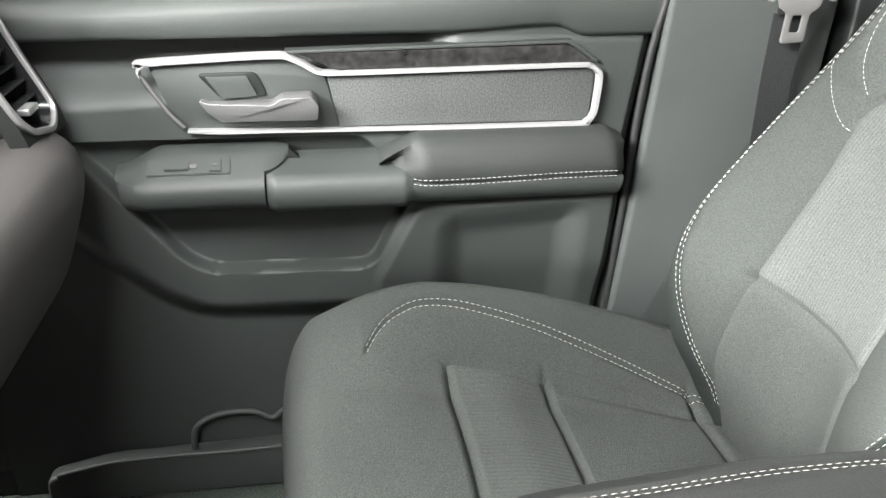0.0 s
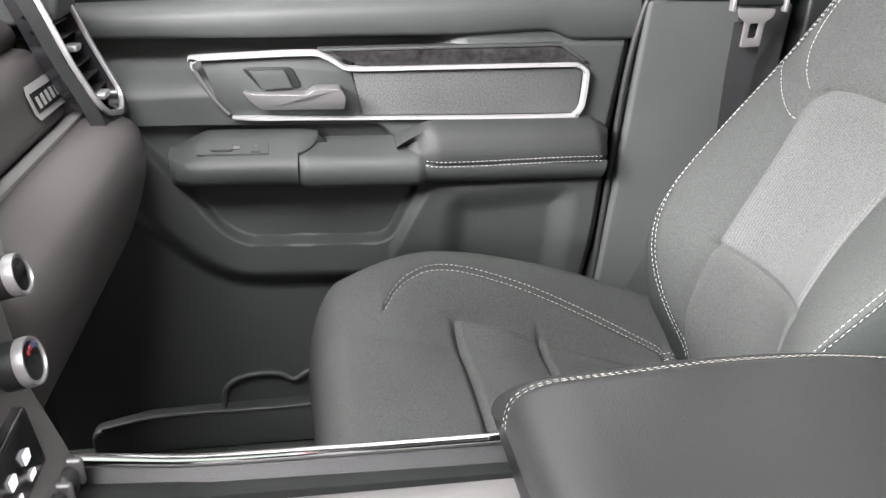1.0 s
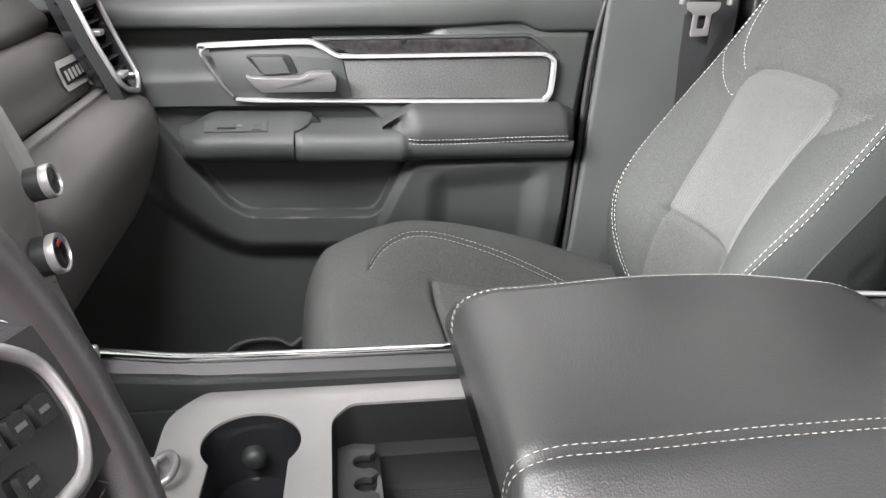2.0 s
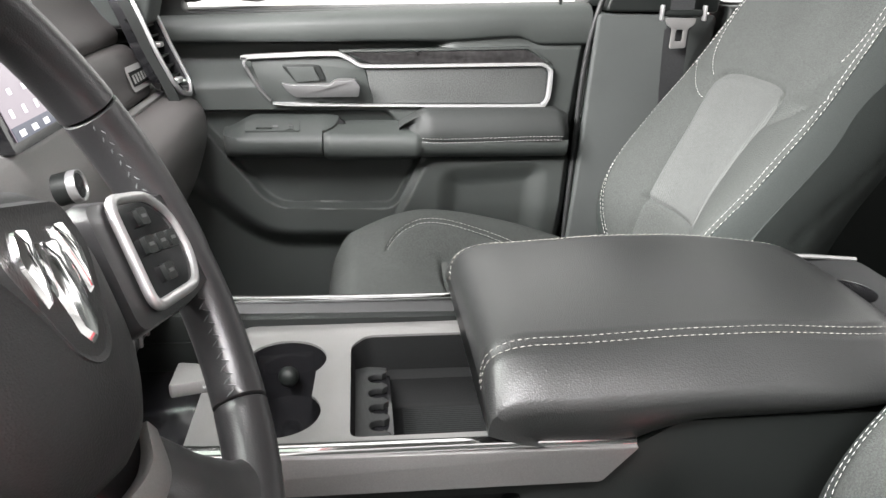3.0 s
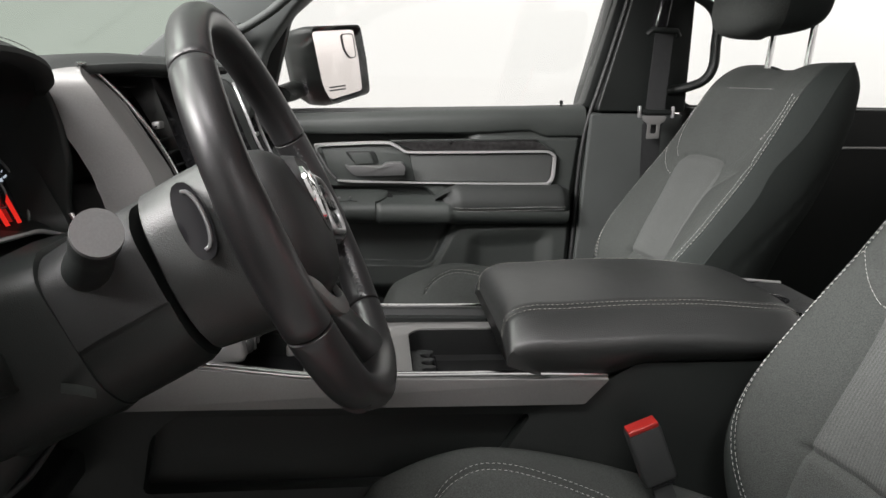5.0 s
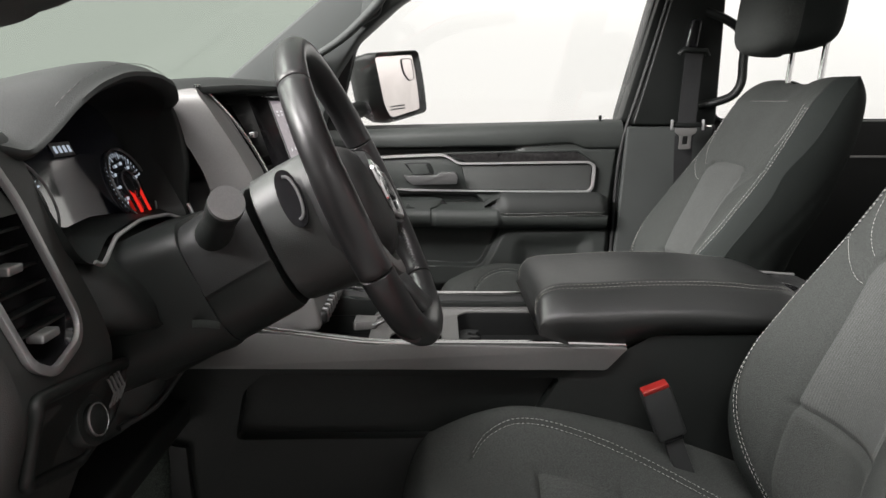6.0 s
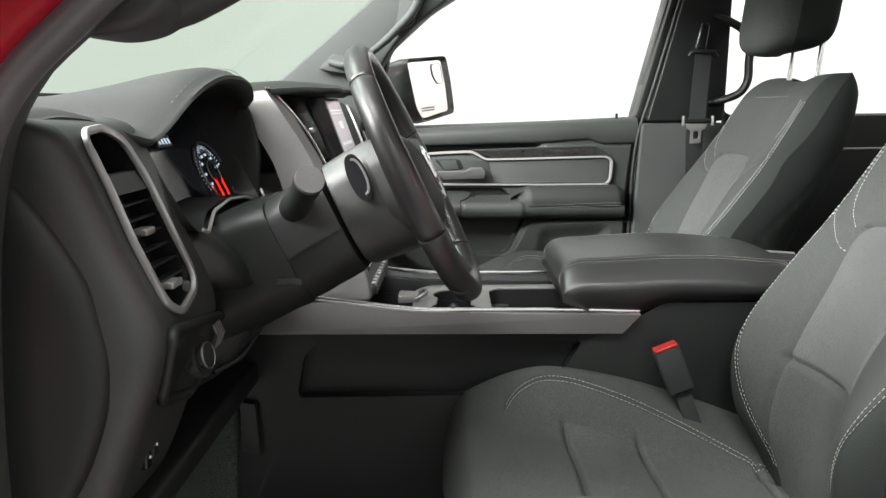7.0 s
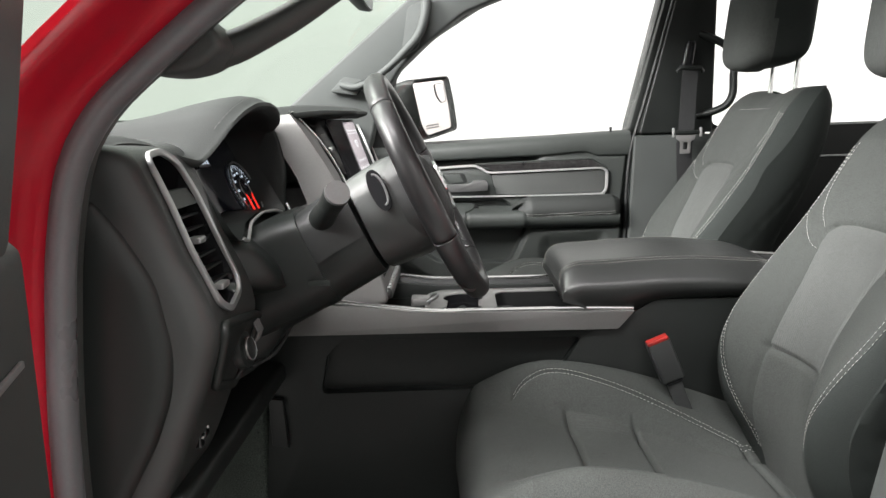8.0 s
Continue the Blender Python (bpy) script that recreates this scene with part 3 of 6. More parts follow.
    # lock pin on the sill
    part("lock_pin", lathe([(0.007, 0), (0.007, 0.002), (0.0035, 0.004), (0.003, 0.010), (0.0045, 0.014), (0.0045, 0.019), (0.001, 0.021)], (0.228, 1.034, 0.829), (0, 0, 1), 14), HARD, door, "small black lock pin")
    # window frame and pane
    frame_out = [(-0.62, 0.80), (0.288, 0.832), (0.312, 0.832), (0.47, 1.36), (0.02, 1.36), (-0.30, 1.20)]
    frame_in = [(-0.475, 0.812), (0.284, 0.834), (0.412, 1.30), (0.03, 1.30), (-0.135, 1.232), (-0.30, 1.135), (-0.42, 1.03)]
    part("window_frame", prism(frame_out, 1.04, 1.10, "y", 0.004, 2, [fillet(frame_in, 0.02)]), HARD, door)
    glass = part("pane", prism(frame_in, 1.068, 1.072, "y", 0), GLASS, door)
    glass.visible_shadow = False


passenger_door()

# B pillar trim, front passenger side
structure("wall_b_pillar", prism([(0.24, 0.1), (0.53, 0.1), (0.53, 1.36), (0.42, 1.36), (0.29, 0.85)], 1.075, 1.16, "y", 0.004), HARD, "dark body pillar behind the trim", "pillar")
structure("trim_b_pillar_lower", prism(fillet([(0.291, 0.822), (0.520, 0.822), (0.50, 0.20), (0.251, 0.20), (0.274, 0.524)], 0.01), 0.990, 1.06, "y", 0.012, 3), PILLAR, "grey-green lower pillar trim panel", "pillar trim")
structure("trim_b_pillar_upper", prism(fillet([(0.303, 0.826), (0.520, 0.826), (0.528, 1.34), (0.440, 1.34)], 0.01), 0.985, 1.06, "y", 0.014, 3), HARD, "black upper pillar trim panel", "pillar trim")
structure("trim_door_seal_passenger", sweep(smooth_path([(0.252, 1.005, 0.10), (0.266, 1.005, 0.50), (0.283, 1.003, 0.78), (0.316, 1.0, 0.90), (0.436, 1.0, 1.33)], 40), circle(0.0055, 8), (0, 1, 0)), DARKPLASTIC, "black rubber door seal", "door seal")


# ---- rear door on the passenger side ----
def rear_door():
    d = thing("rear_passenger_door", "closed black rear passenger door with a silver line", "car door", (1.0, 1.06, 0.1))
    part("door_card", prism([(0.54, 0.10), (1.55, 0.10), (1.55, 0.842), (0.54, 0.838)], 0.985, 1.08, "y", 0.012, 3), HARD, d)
    part("silver_line", prism([(0.60, 0.742), (1.50, 0.744), (1.50, 0.750), (0.60, 0.748)], 0.979, 0.99, "y", 0.001), SATIN, d, "thin satin silver line")
    fo = [(0.50, 0.835), (1.58, 0.84), (1.55, 1.36), (0.51, 1.36)]
    fi = [(0.535, 0.842), (1.50, 0.842), (1.45, 1.30), (0.545, 1.30)]
    part("window_frame", prism(fo, 1.04, 1.09, "y", 0.004, 2, [fillet(fi, 0.03)]), HARD, d)
    g = part("pane", prism(fi, 1.064, 1.068, "y", 0), GLASS, d)
    g.visible_shadow = False


rear_door()


# ---- seats ----
def groove(d, w=0.0045, depth=0.005):
    return depth * np.exp(-(d / w) ** 2)


def seam_cushion(x):
    """Where the bolster's seam runs across, by station along the cushion."""
    return lerp(x, [-0.115, -0.095, -0.06, -0.02, 0.05, 0.15, 0.25, 0.36], [0.162, 0.188, 0.206, 0.211, 0.205, 0.190, 0.170, 0.140])


def cushion_top(x, v):
    a = np.abs(v)
    z = lerp(x, [-0.22, -0.17, -0.10, 0.0, 0.1, 0.2, 0.36], [0.395, 0.408, 0.402, 0.378, 0.358, 0.338, 0.305])
    bol = lerp(x, [-0.22, -0.16, -0.10, -0.03, 0.1, 0.25, 0.36], [0.006, 0.030, 0.062, 0.090, 0.096, 0.078, 0.058])
    z = z + bol * sstep(0.115, 0.240, a) - 0.030 * (np.clip(a - 0.232, 0, 1) / 0.040) ** 2
    on = sstep(-0.118, -0.108, x)
    z = z - on * groove(a - seam_cushion(x))
    valley = lerp(x, [-0.13, -0.05, 0.1, 0.36], [0.150, 0.160, 0.150, 0.115])
    z = z - groove(a - valley, 0.006, 0.006) * sstep(-0.06, 0.0, x)
    bend = 0.006 * (v / 0.15) ** 2
    mid = sstep(0.17, 0.145, a)
    for k, c in ((1.0, -0.006), (1.0, 0.120), (1.0, 0.322)):
        z = z - mid * groove(x - c + bend, 0.0048, 0.013) * k
    # soft swell of each pad between the creases
    z = z + 0.006 * mid * np.cos(np.clip((x + bend - 0.057) / 0.062, -1, 1) * math.pi / 2) ** 2
    return z


S1Z, S1V = [0.28, 0.36, 0.40, 0.456, 0.51, 0.555, 0.62, 0.70, 0.745, 0.80, 0.87, 0.95], [0.104, 0.114, 0.130, 0.156, 0.177, 0.193, 0.205, 0.205, 0.202, 0.196, 0.190, 0.184]


def seam_back(z):
    """The double seam between the front panels and the bolster's side, going on up the shoulder."""
    return lerp(z, S1Z, S1V)


def edge_insert(z):
    return lerp(np.clip(z, 0.30, 0.76), [0.30, 0.42, 0.48, 0.56, 0.66, 0.71, 0.735, 0.76], [0.116, 0.110, 0.102, 0.092, 0.094, 0.103, 0.104, 0.076])


def yoke_link(a):
    """The short seam from the insert's upper corner out to the bolster's seam."""
    return 0.702 + 0.056 * np.clip((np.asarray(a, float) - 0.104) / 0.096, 0, 1) ** 1.3


def yoke_edge(z):
    """The single seam up the inside of the shoulder."""
    return lerp(z, [0.73, 0.76, 0.79, 0.83, 0.89], [0.092, 0.138, 0.164, 0.176, 0.170])


def back_front(z, v):
    a = np.abs(v)
    x = lerp(z, [0.28, 0.37, 0.45, 0.55, 0.65, 0.75, 0.85, 0.95], [0.345, 0.342, 0.348, 0.366, 0.402, 0.448, 0.498, 0.555])
    b = lerp(z, [0.28, 0.34, 0.42, 0.50, 0.58, 0.66, 0.74, 0.82, 0.95], [0.0, 0.018, 0.062, 0.080, 0.070, 0.044, 0.020, 0.006, 0.0])
    w = lerp(z, [0.28, 0.5, 0.7, 0.9], [0.180, 0.200, 0.185, 0.160])
    x = x - b * sstep(0.06, 1.0, a / w) + 0.045 * (np.clip(a - back_half(z) + 0.04, 0, 1) / 0.04) ** 2
    x = x - 0.010 * sstep(0.12, 0.02, a) * np.exp(-((z - 0.60) / 0.12) ** 2)
    x = x + groove(a - seam_back(z)) * sstep(0.93, 0.90, z)
    s2 = edge_insert(z)
    x = x + groove(a - s2, 0.005, 0.005) * sstep(0.752, 0.745, z) * sstep(0.34, 0.40, z)
    x = x + groove(z - 0.752 + 0.010 * (a / 0.1) ** 4, 0.005, 0.004) * sstep(0.115, 0.10, a)
    x = x + groove(z - 0.530 - 0.6 * a * a, 0.006, 0.006) * sstep(0.108, 0.094, a)
    x = x + groove(z - yoke_link(a), 0.004, 0.004) * sstep(0.100, 0.108, a) * sstep(0.204, 0.196, a)
    x = x + groove(a - yoke_edge(z), 0.004, 0.003) * sstep(0.730, 0.742, z)
    return x


def back_half(z):
    return lerp(z, [0.28, 0.36, 0.45, 0.58, 0.70, 0.80, 0.88, 0.95], [0.195, 0.205, 0.215, 0.231, 0.234, 0.229, 0.222, 0.204])


def front_seat():
    seat = thing("front_passenger_seat", "charcoal cloth front passenger seat with pale stitching", "car seat", (0.05, PSG, 0.06), "front seats")
    # cushion: rings across, from the front nose to the rear
    stations = [(-0.215 + 0.05 * (1 - math.cos(p)), 0.30 + 0.70 * math.sin(p) ** 0.75, 0.93 + 0.07 * math.sin(p)) for p in np.linspace(0.12, math.pi / 2, 14)]
    stations += [(x, 1.0, 1.0) for x in [*np.linspace(-0.160, -0.006, 36), *np.linspace(-0.006, 0.120, 34)[1:], *np.linspace(0.120, 0.365, 60)[1:]]]
    rings = []
    low = 0.20
    for x, k, wk in stations:
        w = 0.270 * wk
        val = float(lerp(np.clip(x, -0.13, 0.36), [-0.13, -0.05, 0.1, 0.36], [0.150, 0.160, 0.150, 0.115])) * wk
        sea = float(seam_cushion(np.clip(x, -0.115, 0.36))) * wk
        half = np.concatenate([np.linspace(0, val, 31), np.linspace(val, sea, 17)[1:], np.linspace(sea, w, 21)[1:]])
        v = np.concatenate([-half[::-1], half[1:]])
        n = len(v)
        xv = x - 0.006 * (np.minimum(np.abs(v), 0.16) / 0.15) ** 2
        top = low + (cushion_top(xv, v / wk) - low) * k
        ring = [(x + 0.012 * (1 - s), -w - 0.004 * math.sin(math.pi * s), low + (top[0] - low) * s) for s in np.linspace(0, 0.93, 12)]
        ring += [(q, a, b) for q, a, b in zip(xv, v, top)]
        ring += [(x + 0.012 * (1 - s), w + 0.004 * math.sin(math.pi * s), low + (top[-1] - low) * s) for s in np.linspace(0.93, 0, 12)]
        rings.append(ring)
    P = np.array(rings)
    P[..., 1] += PSG
    mid = (P[:-1, :-1] + P[1:, 1:]) / 2
    a = np.abs(mid[..., 1] - PSG)
    col = np.abs(np.arange(P.shape[1] - 1) - 12 - (n - 1) / 2 + 0.5) < 30
    row = np.array([-0.0061 < (stations[i][0] + stations[i + 1][0]) / 2 < 0.1201 for i in range(len(stations) - 1)])
    lab = np.where(row[:, None] & col[None, :], 1, 0)
    lab = np.where((a > 0.2702), np.where(mid[..., 1] > PSG, 2, 3), lab)
    ac = a / np.array([k[2] for k in stations])[:-1, None]
    lab = np.where((lab == 0) & (ac > seam_cushion(np.clip(mid[..., 0], -0.115, 0.36))) & (mid[..., 0] > -0.112), np.where(mid[..., 1] > PSG, 4, 5), lab)
    cut = regions(P, lab, [0, 1, 2, 3, 4, 5])
    cush = part("seat_cushion", cut[0], CLOTH, seat, "charcoal cloth seat cushion")
    part("cushion_insert", cut[1], RIBC, cush, "finely ribbed cloth insert")
    part("cushion_bolster", cut[4], BOLSTER, cush, "smooth dark vinyl bolster")
    part("cushion_bolster", cut[5], BOLSTER, cush, "smooth dark vinyl bolster")
    part("cushion_side", cut[2], BOLSTER, cush)
    part("cushion_side", cut[3], BOLSTER, cush)
    rows = []
    for sgn in (-1, 1):
        for off in (-0.0035, 0.0035):
            xs = np.linspace(-0.110, 0.345, 160)
            vs = sgn * (seam_cushion(xs) + off)
            rows.append(np.stack([xs, vs + PSG, cushion_top(xs, vs) + 0.0015], 1))
    tagged(part("stitching", stitches(rows, 0.0052, 0.0024, nrm=(0, 0, 1)), THREAD, cush, "pale double stitching"), kind="stuff")
    part("seat_base", block(-0.10, 0.34, PSG - 0.22, PSG + 0.22, 0.06, 0.215, 0.02), HARD, seat, "black plastic seat base")
    # backrest: rings across, from the bottom upward
    zs = [*np.linspace(0.285, 0.530, 62), *np.linspace(0.530, 0.752, 62)[1:], *np.linspace(0.752, 0.885, 36)[1:]]
    stations = [(z, 1.0) for z in zs] + [(0.885 + 0.052 * math.sin(p), max(math.cos(p), 0.02) ** 0.75) for p in np.linspace(0.1, math.pi / 2, 16)]
    m, rings = 72, []
    for z, k in stations:
        w = float(back_half(z)) * (0.88 + 0.12 * k)
        sb = float(seam_back(z)) * w / float(back_half(z))
        ei = min(float(edge_insert(z)), sb - 0.006)
        half = np.concatenate([np.linspace(0, ei, 25), np.linspace(ei, sb, 15)[1:], np.linspace(sb, w, 23)[1:]])
        v = np.concatenate([-half[::-1], half[1:]])
        n = len(v)
        av = np.minimum(np.abs(v), 0.115)
        zv = z + 0.6 * av ** 2 * math.exp(-((z - 0.53) / 0.05) ** 2) - 0.010 * (av / 0.1) ** 4 * math.exp(-((z - 0.752) / 0.04) ** 2)
        dip = 0.012 * np.exp(-(v / 0.085) ** 4) * float(sstep(0.86, 0.94, z))
        f = back_front(zv, v * float(back_half(z)) / w)
        rear = float(lerp(z, [0.28, 0.45, 0.588, 0.68, 0.78, 0.847, 0.95], [0.46, 0.500, 0.543, 0.592, 0.632, 0.646, 0.648]))
        core = (f + rear) / 2
        f = core + (f - core) * k
        ring = [(f[i], v[i], zv[i] - dip[i]) for i in range(n)]
        tb = np.sin(np.linspace(math.pi / 2, -math.pi / 2, m))
        edge0, edge1 = f[-1], f[0]
        body = rear if k == 1 else float(core.mean()) + (rear - float(core.mean())) * k
        for s in tb:
            q = 1 - abs(s) ** 5
            e = edge0 if s > 0 else edge1
            dent = 1 - 0.016 * math.exp(-((max(q, 0.0) ** 0.45 - float(lerp(np.clip(z, 0.40, 0.92), [0.40, 0.55, 0.68, 0.80, 0.92], [0.10, 0.33, 0.55, 0.80, 1.02]))) / 0.022) ** 2) - 0.010 * math.exp(-((max(q, 0.0) ** 0.45 - 0.88) / 0.02) ** 2)
            ring.append((e + (body - e) * max(q, 0.0) ** 0.45, s * w * dent + (0.002 if s > 0 else -0.002), z - 0.012 * math.exp(-(s * w / 0.085) ** 4) * float(sstep(0.86, 0.94, z))))
        rings.append(ring)
    P = np.array(rings)
    P[..., 1] += PSG
    nj = P.shape[1]
    Q = np.concatenate([P, P[:, :1]], 1)
    mid = (Q[:-1, :-1] + Q[1:, 1:]) / 2
    jj = np.abs(np.arange(nj) - (n - 1) / 2 + 0.5)
    row = np.array([0.53 < (stations[i][0] + stations[i + 1][0]) / 2 < 0.752 for i in range(len(stations) - 1)])
    lab = np.where((jj < 38) & (np.arange(nj) < n - 1), 0, 2)[None, :].repeat(len(row), 0)
    lab = np.where(row[:, None] & (jj < 24)[None, :], 1, lab)
    av, zc = np.abs(mid[..., 1] - PSG), mid[..., 2]
    lab = np.where((lab == 0) & (jj >= 24)[None, :] & (zc < yoke_link(av)), 3, lab)
    lab = np.where((lab == 0) & ((zc > 0.890) | (av > yoke_edge(zc) + 0.016) & (zc > 0.745)), 3, lab)
    cut = regions(Q, lab, [0, 1, 2, 3])
    back = part("backrest", cut[0], CLOTH, seat, "charcoal cloth backrest")
    part("backrest_insert", cut[1], RIB, back, "pale grey ribbed cloth insert")
    part("backrest_bolster", cut[3], BOLSTER, back, "smooth dark vinyl bolsters and shoulders")
    part("backrest_side", cut[2], DARKCLOTH, back, "dark smooth side and rear panel")
    rows = []
    for sgn in (-1, 1):
        for off in (-0.0035, 0.0035):
            zz = np.linspace(0.345, 0.880, 150)
            vv = sgn * (seam_back(zz) + off)
            rows.append(np.stack([back_front(zz, vv) - 0.0012, vv + PSG, zz], 1))
        aa = np.linspace(0.106, 0.196, 40)
        if sgn > 0:
            rows.append(np.stack([back_front(yoke_link(aa) + 0.004, sgn * aa) - 0.0006, sgn * aa + PSG, yoke_link(aa) + 0.004], 1))
        zz = np.linspace(0.742 if sgn > 0 else 0.800, 0.886, 60)
        vv = sgn * (yoke_edge(zz) + 0.004)
        rows.append(np.stack([back_front(zz, vv) - 0.0006, vv + PSG, zz], 1))
    vv = np.linspace(-0.168, 0.168, 70)
    rows.append(np.stack([back_front(np.full(70, 0.888), vv) + 0.0015, vv + PSG, np.full(70, 0.888)], 1))
    tagged(part("stitching", stitches(rows, 0.0052, 0.0024, nrm=(-0.9, 0, 0.4)), THREAD, back, "pale double stitching"), kind="stuff")
    # head restraint on two chrome posts
    rings = []
    for p in np.linspace(-math.pi / 2, math.pi / 2, 34):
        k = max((1 - abs(math.sin(p)) ** 6) ** 0.36, 0.04)
        zc = 1.105 + 0.118 * math.sin(p)
        xc = 0.553 + (zc - 1.10) * 0.12
        ring = []
        for q in np.linspace(0, 2 * math.pi, 56, endpoint=False):
            cx, cy = math.cos(q), math.sin(q)
            ring.append((xc + 0.080 * k * math.copysign(abs(cx) ** 0.5, cx) - 0.012 * (cx < 0) * (1 - abs(cy)), PSG + 0.122 * k * math.copysign(abs(cy) ** 0.45, cy), zc + 0.006 * cx))
        rings.append(ring)
    P = np.array(rings)
    lab = np.where((P[:-1, :, 0] + P[1:, :, 0]) / 2 < 0.515, 0, 1)
    cut = regions(P, lab, [0, 1], True)
    head = part("head_restraint", cut[0], CLOTH, seat, "charcoal cloth head restraint")
    part("head_restraint_shell", cut[1], DARKCLOTH, head, "dark rear half of the head restraint")
    for s in (-1, 1):
        part("post", sweep([(0.588, PSG + 0.075 * s, 0.905), (0.592, PSG + 0.075 * s, 0.95), (0.598, PSG + 0.075 * s, 1.02)], circle(0.0065, 12), (1, 0, 0)), CHROME, seat, "chrome head restraint post")
        part("post_collar", block(0.572, 0.606, PSG + 0.075 * s - 0.016, PSG + 0.075 * s + 0.016, 0.912, 0.924, 0.003), HARD, seat)
    return seat


RIBC = ribbed("ribbed_cushion_cloth", (0.0515, 0.0555, 0.0525), 0.006, 1, 0.05)
pseat = front_seat()
dseat = copy_thing(pseat, pose(0.05 - 0.043, DRV - 0.003, 0.06 - 0.060))
dseat.name = "front_driver_seat"
tagged(dseat, "charcoal cloth driver's seat with pale stitching")


# ---- centre console ----
def console():
    con = thing("centre_console", "black centre console with silver rails and cup holders", "console", (-0.1, C, 0.06))
    for s, y in ((1, C - 0.157), (-1, C + 0.157)):
        # side wall with a long recess
        wall = fillet([(-0.66, 0.06), (-0.62, 0.50), (-0.45, 0.520), (-0.30, 0.506), (0.088, 0.501), (0.132, 0.527), (0.40, 0.527), (0.42, 0.06)], 0.01)
        hole = fillet([(-0.530, 0.352), (-0.515, 0.432), (-0.484, 0.462), (-0.010, 0.457), (-0.028, 0.428), (-0.075, 0.356)], 0.012)
        y0, y1 = (y + 0.004, y + 0.030) if s > 0 else (y - 0.030, y - 0.004)
        part("side_wall", prism(wall, y0, y1, "y", 0.002, 2, [hole]), HARD, con)
        yb = y + 0.0315 * s
        part("pocket_back", prism([(-0.56, 0.33), (-0.56, 0.48), (0.02, 0.48), (0.02, 0.33)], min(yb, yb + 0.004 * s), max(yb, yb + 0.004 * s), "y", 0), HARD, con)
        # satin side panel and rail
        pan = fillet([(-0.60, 0.476), (-0.55, 0.535), (-0.45, 0.532), (-0.374, 0.523), (-0.315, 0.5155), (0.091, 0.510), (0.058, 0.474)], 0.004)
        part("side_panel", prism(pan, min(y - 0.008 * s, y + 0.003 * s), max(y - 0.008 * s, y + 0.003 * s), "y", 0.003), SILVERPLATE, con, "satin grey side panel")
        path = smooth_path([(-0.60, y, 0.553), (-0.50, y, 0.544), (-0.45, y, 0.537), (-0.374, y, 0.527), (-0.315, y, 0.520), (-0.2, y, 0.5175), (0.0, y, 0.516), (0.088, y, 0.513)], 60)
        part("rail", sweep(path, fillet([(-0.0055, -0.0035), (0.0055, -0.0035), (0.0055, 0.0035), (-0.0055, 0.0035)], 0.002, 2), (0, 0, 1)), CHROME, con, "polished silver rail")
        # inner wall sloping to the top plate
        ip = [(x, y + 0.0035 * s, z) for x, z in ((-0.60, 0.548), (-0.45, 0.530), (-0.315, 0.515), (0.02, 0.512))]
        lower = [(-0.60, 0.500), (-0.45, 0.498), (-0.315, 0.494), (0.02, 0.494)]
        q = [(x, y + 0.026 * s, z) for x, z in lower]
        part("inner_wall", ([*ip, *q], [(i, i + 1, i + 5, i + 4) for i in range(3)]), DARKPLASTIC, con)
    part("side_trim", prism([(-0.632, 0.25), (-0.600, 0.245), (-0.605, 0.345), (-0.634, 0.35)], C - 0.168, C - 0.1535, "y", 0.003), DARKPLASTIC, con)
    part("rear_body", prism(fillet([(0.02, 0.06), (0.02, 0.50), (0.139, 0.522), (0.40, 0.530), (0.42, 0.06)], 0.01), C - 0.127, C + 0.127, "y", 0.004), HARD, con)
    # top plate with a double cup well and the tray opening
    cup = []
    ca, cb, r = (-0.241, 0.312), (-0.243, 0.206), 0.044
    for k in np.linspace(-40, 220, 26):
        cup.append((ca[0] + r * math.cos(radians(k)), ca[1] + r * math.sin(radians(k))))
    for k in np.linspace(140, 400, 26):
        cup.append((cb[0] + r * math.cos(radians(k)), cb[1] + r * math.sin(radians(k))))
    plate = fillet([(-0.322, C - 0.129), (-0.322, C + 0.090), (-0.290, C + 0.131), (0.03, C + 0.131), (0.03, C - 0.131)], [0.01, 0.02, 0.02, 0.003, 0.003])
    tray = fillet([(-0.170, C - 0.110), (-0.170, C + 0.070), (-0.152, C + 0.095), (0.012, C + 0.095), (0.012, C - 0.110)], [0.01, 0.01, 0.01, 0.003, 0.003])
    part("top_plate", prism(plate, 0.482, 0.4965, "z", 0.003, 2, [cup, tray]), SILVERPLATE, con, "satin grey cup holder plate")
    wall = [(x, y, 0.4935) for x, y in cup] + [(ca[0] + (x - ca[0]) * 0.9 if y > 0.259 else cb[0] + (x - cb[0]) * 0.9, ca[1] + (y - ca[1]) * 0.9 if y > 0.259 else cb[1] + (y - cb[1]) * 0.9, 0.425) for x, y in cup]
    k = len(cup)
    part("cup_well", (wall, [(i, (i + 1) % k, k + (i + 1) % k, k + i) for i in range(k)] + [tuple(range(k, 2 * k))]), GLOSS, con, "black double cup well")
    part("cup_spring", lathe([(0.001, 0.011), (0.008, 0.010), (0.012, 0.004), (0.012, 0)], (-0.243, 0.338, 0.46), (0, -1, 0.2), 16), HARD, con)
    # tray: stepped black bin
    rings = []
    for z, inset in ((0.4935, 0.0), (0.470, 0.004), (0.452, 0.006), (0.448, 0.022), (0.418, 0.028), (0.414, 0.034)):
        rings.append([(max(x + (inset if x < -0.1 else -inset * 0.2), -0.170 + inset), y + (inset if y < C else -inset), z) for x, y in tray])
    bv, bf = loft(rings, True, False)
    bf.append(tuple(len(rings[0]) * 5 + i for i in range(len(rings[0]))))
    part("tray", (bv, bf), MATTE, con, "black stepped storage tray")
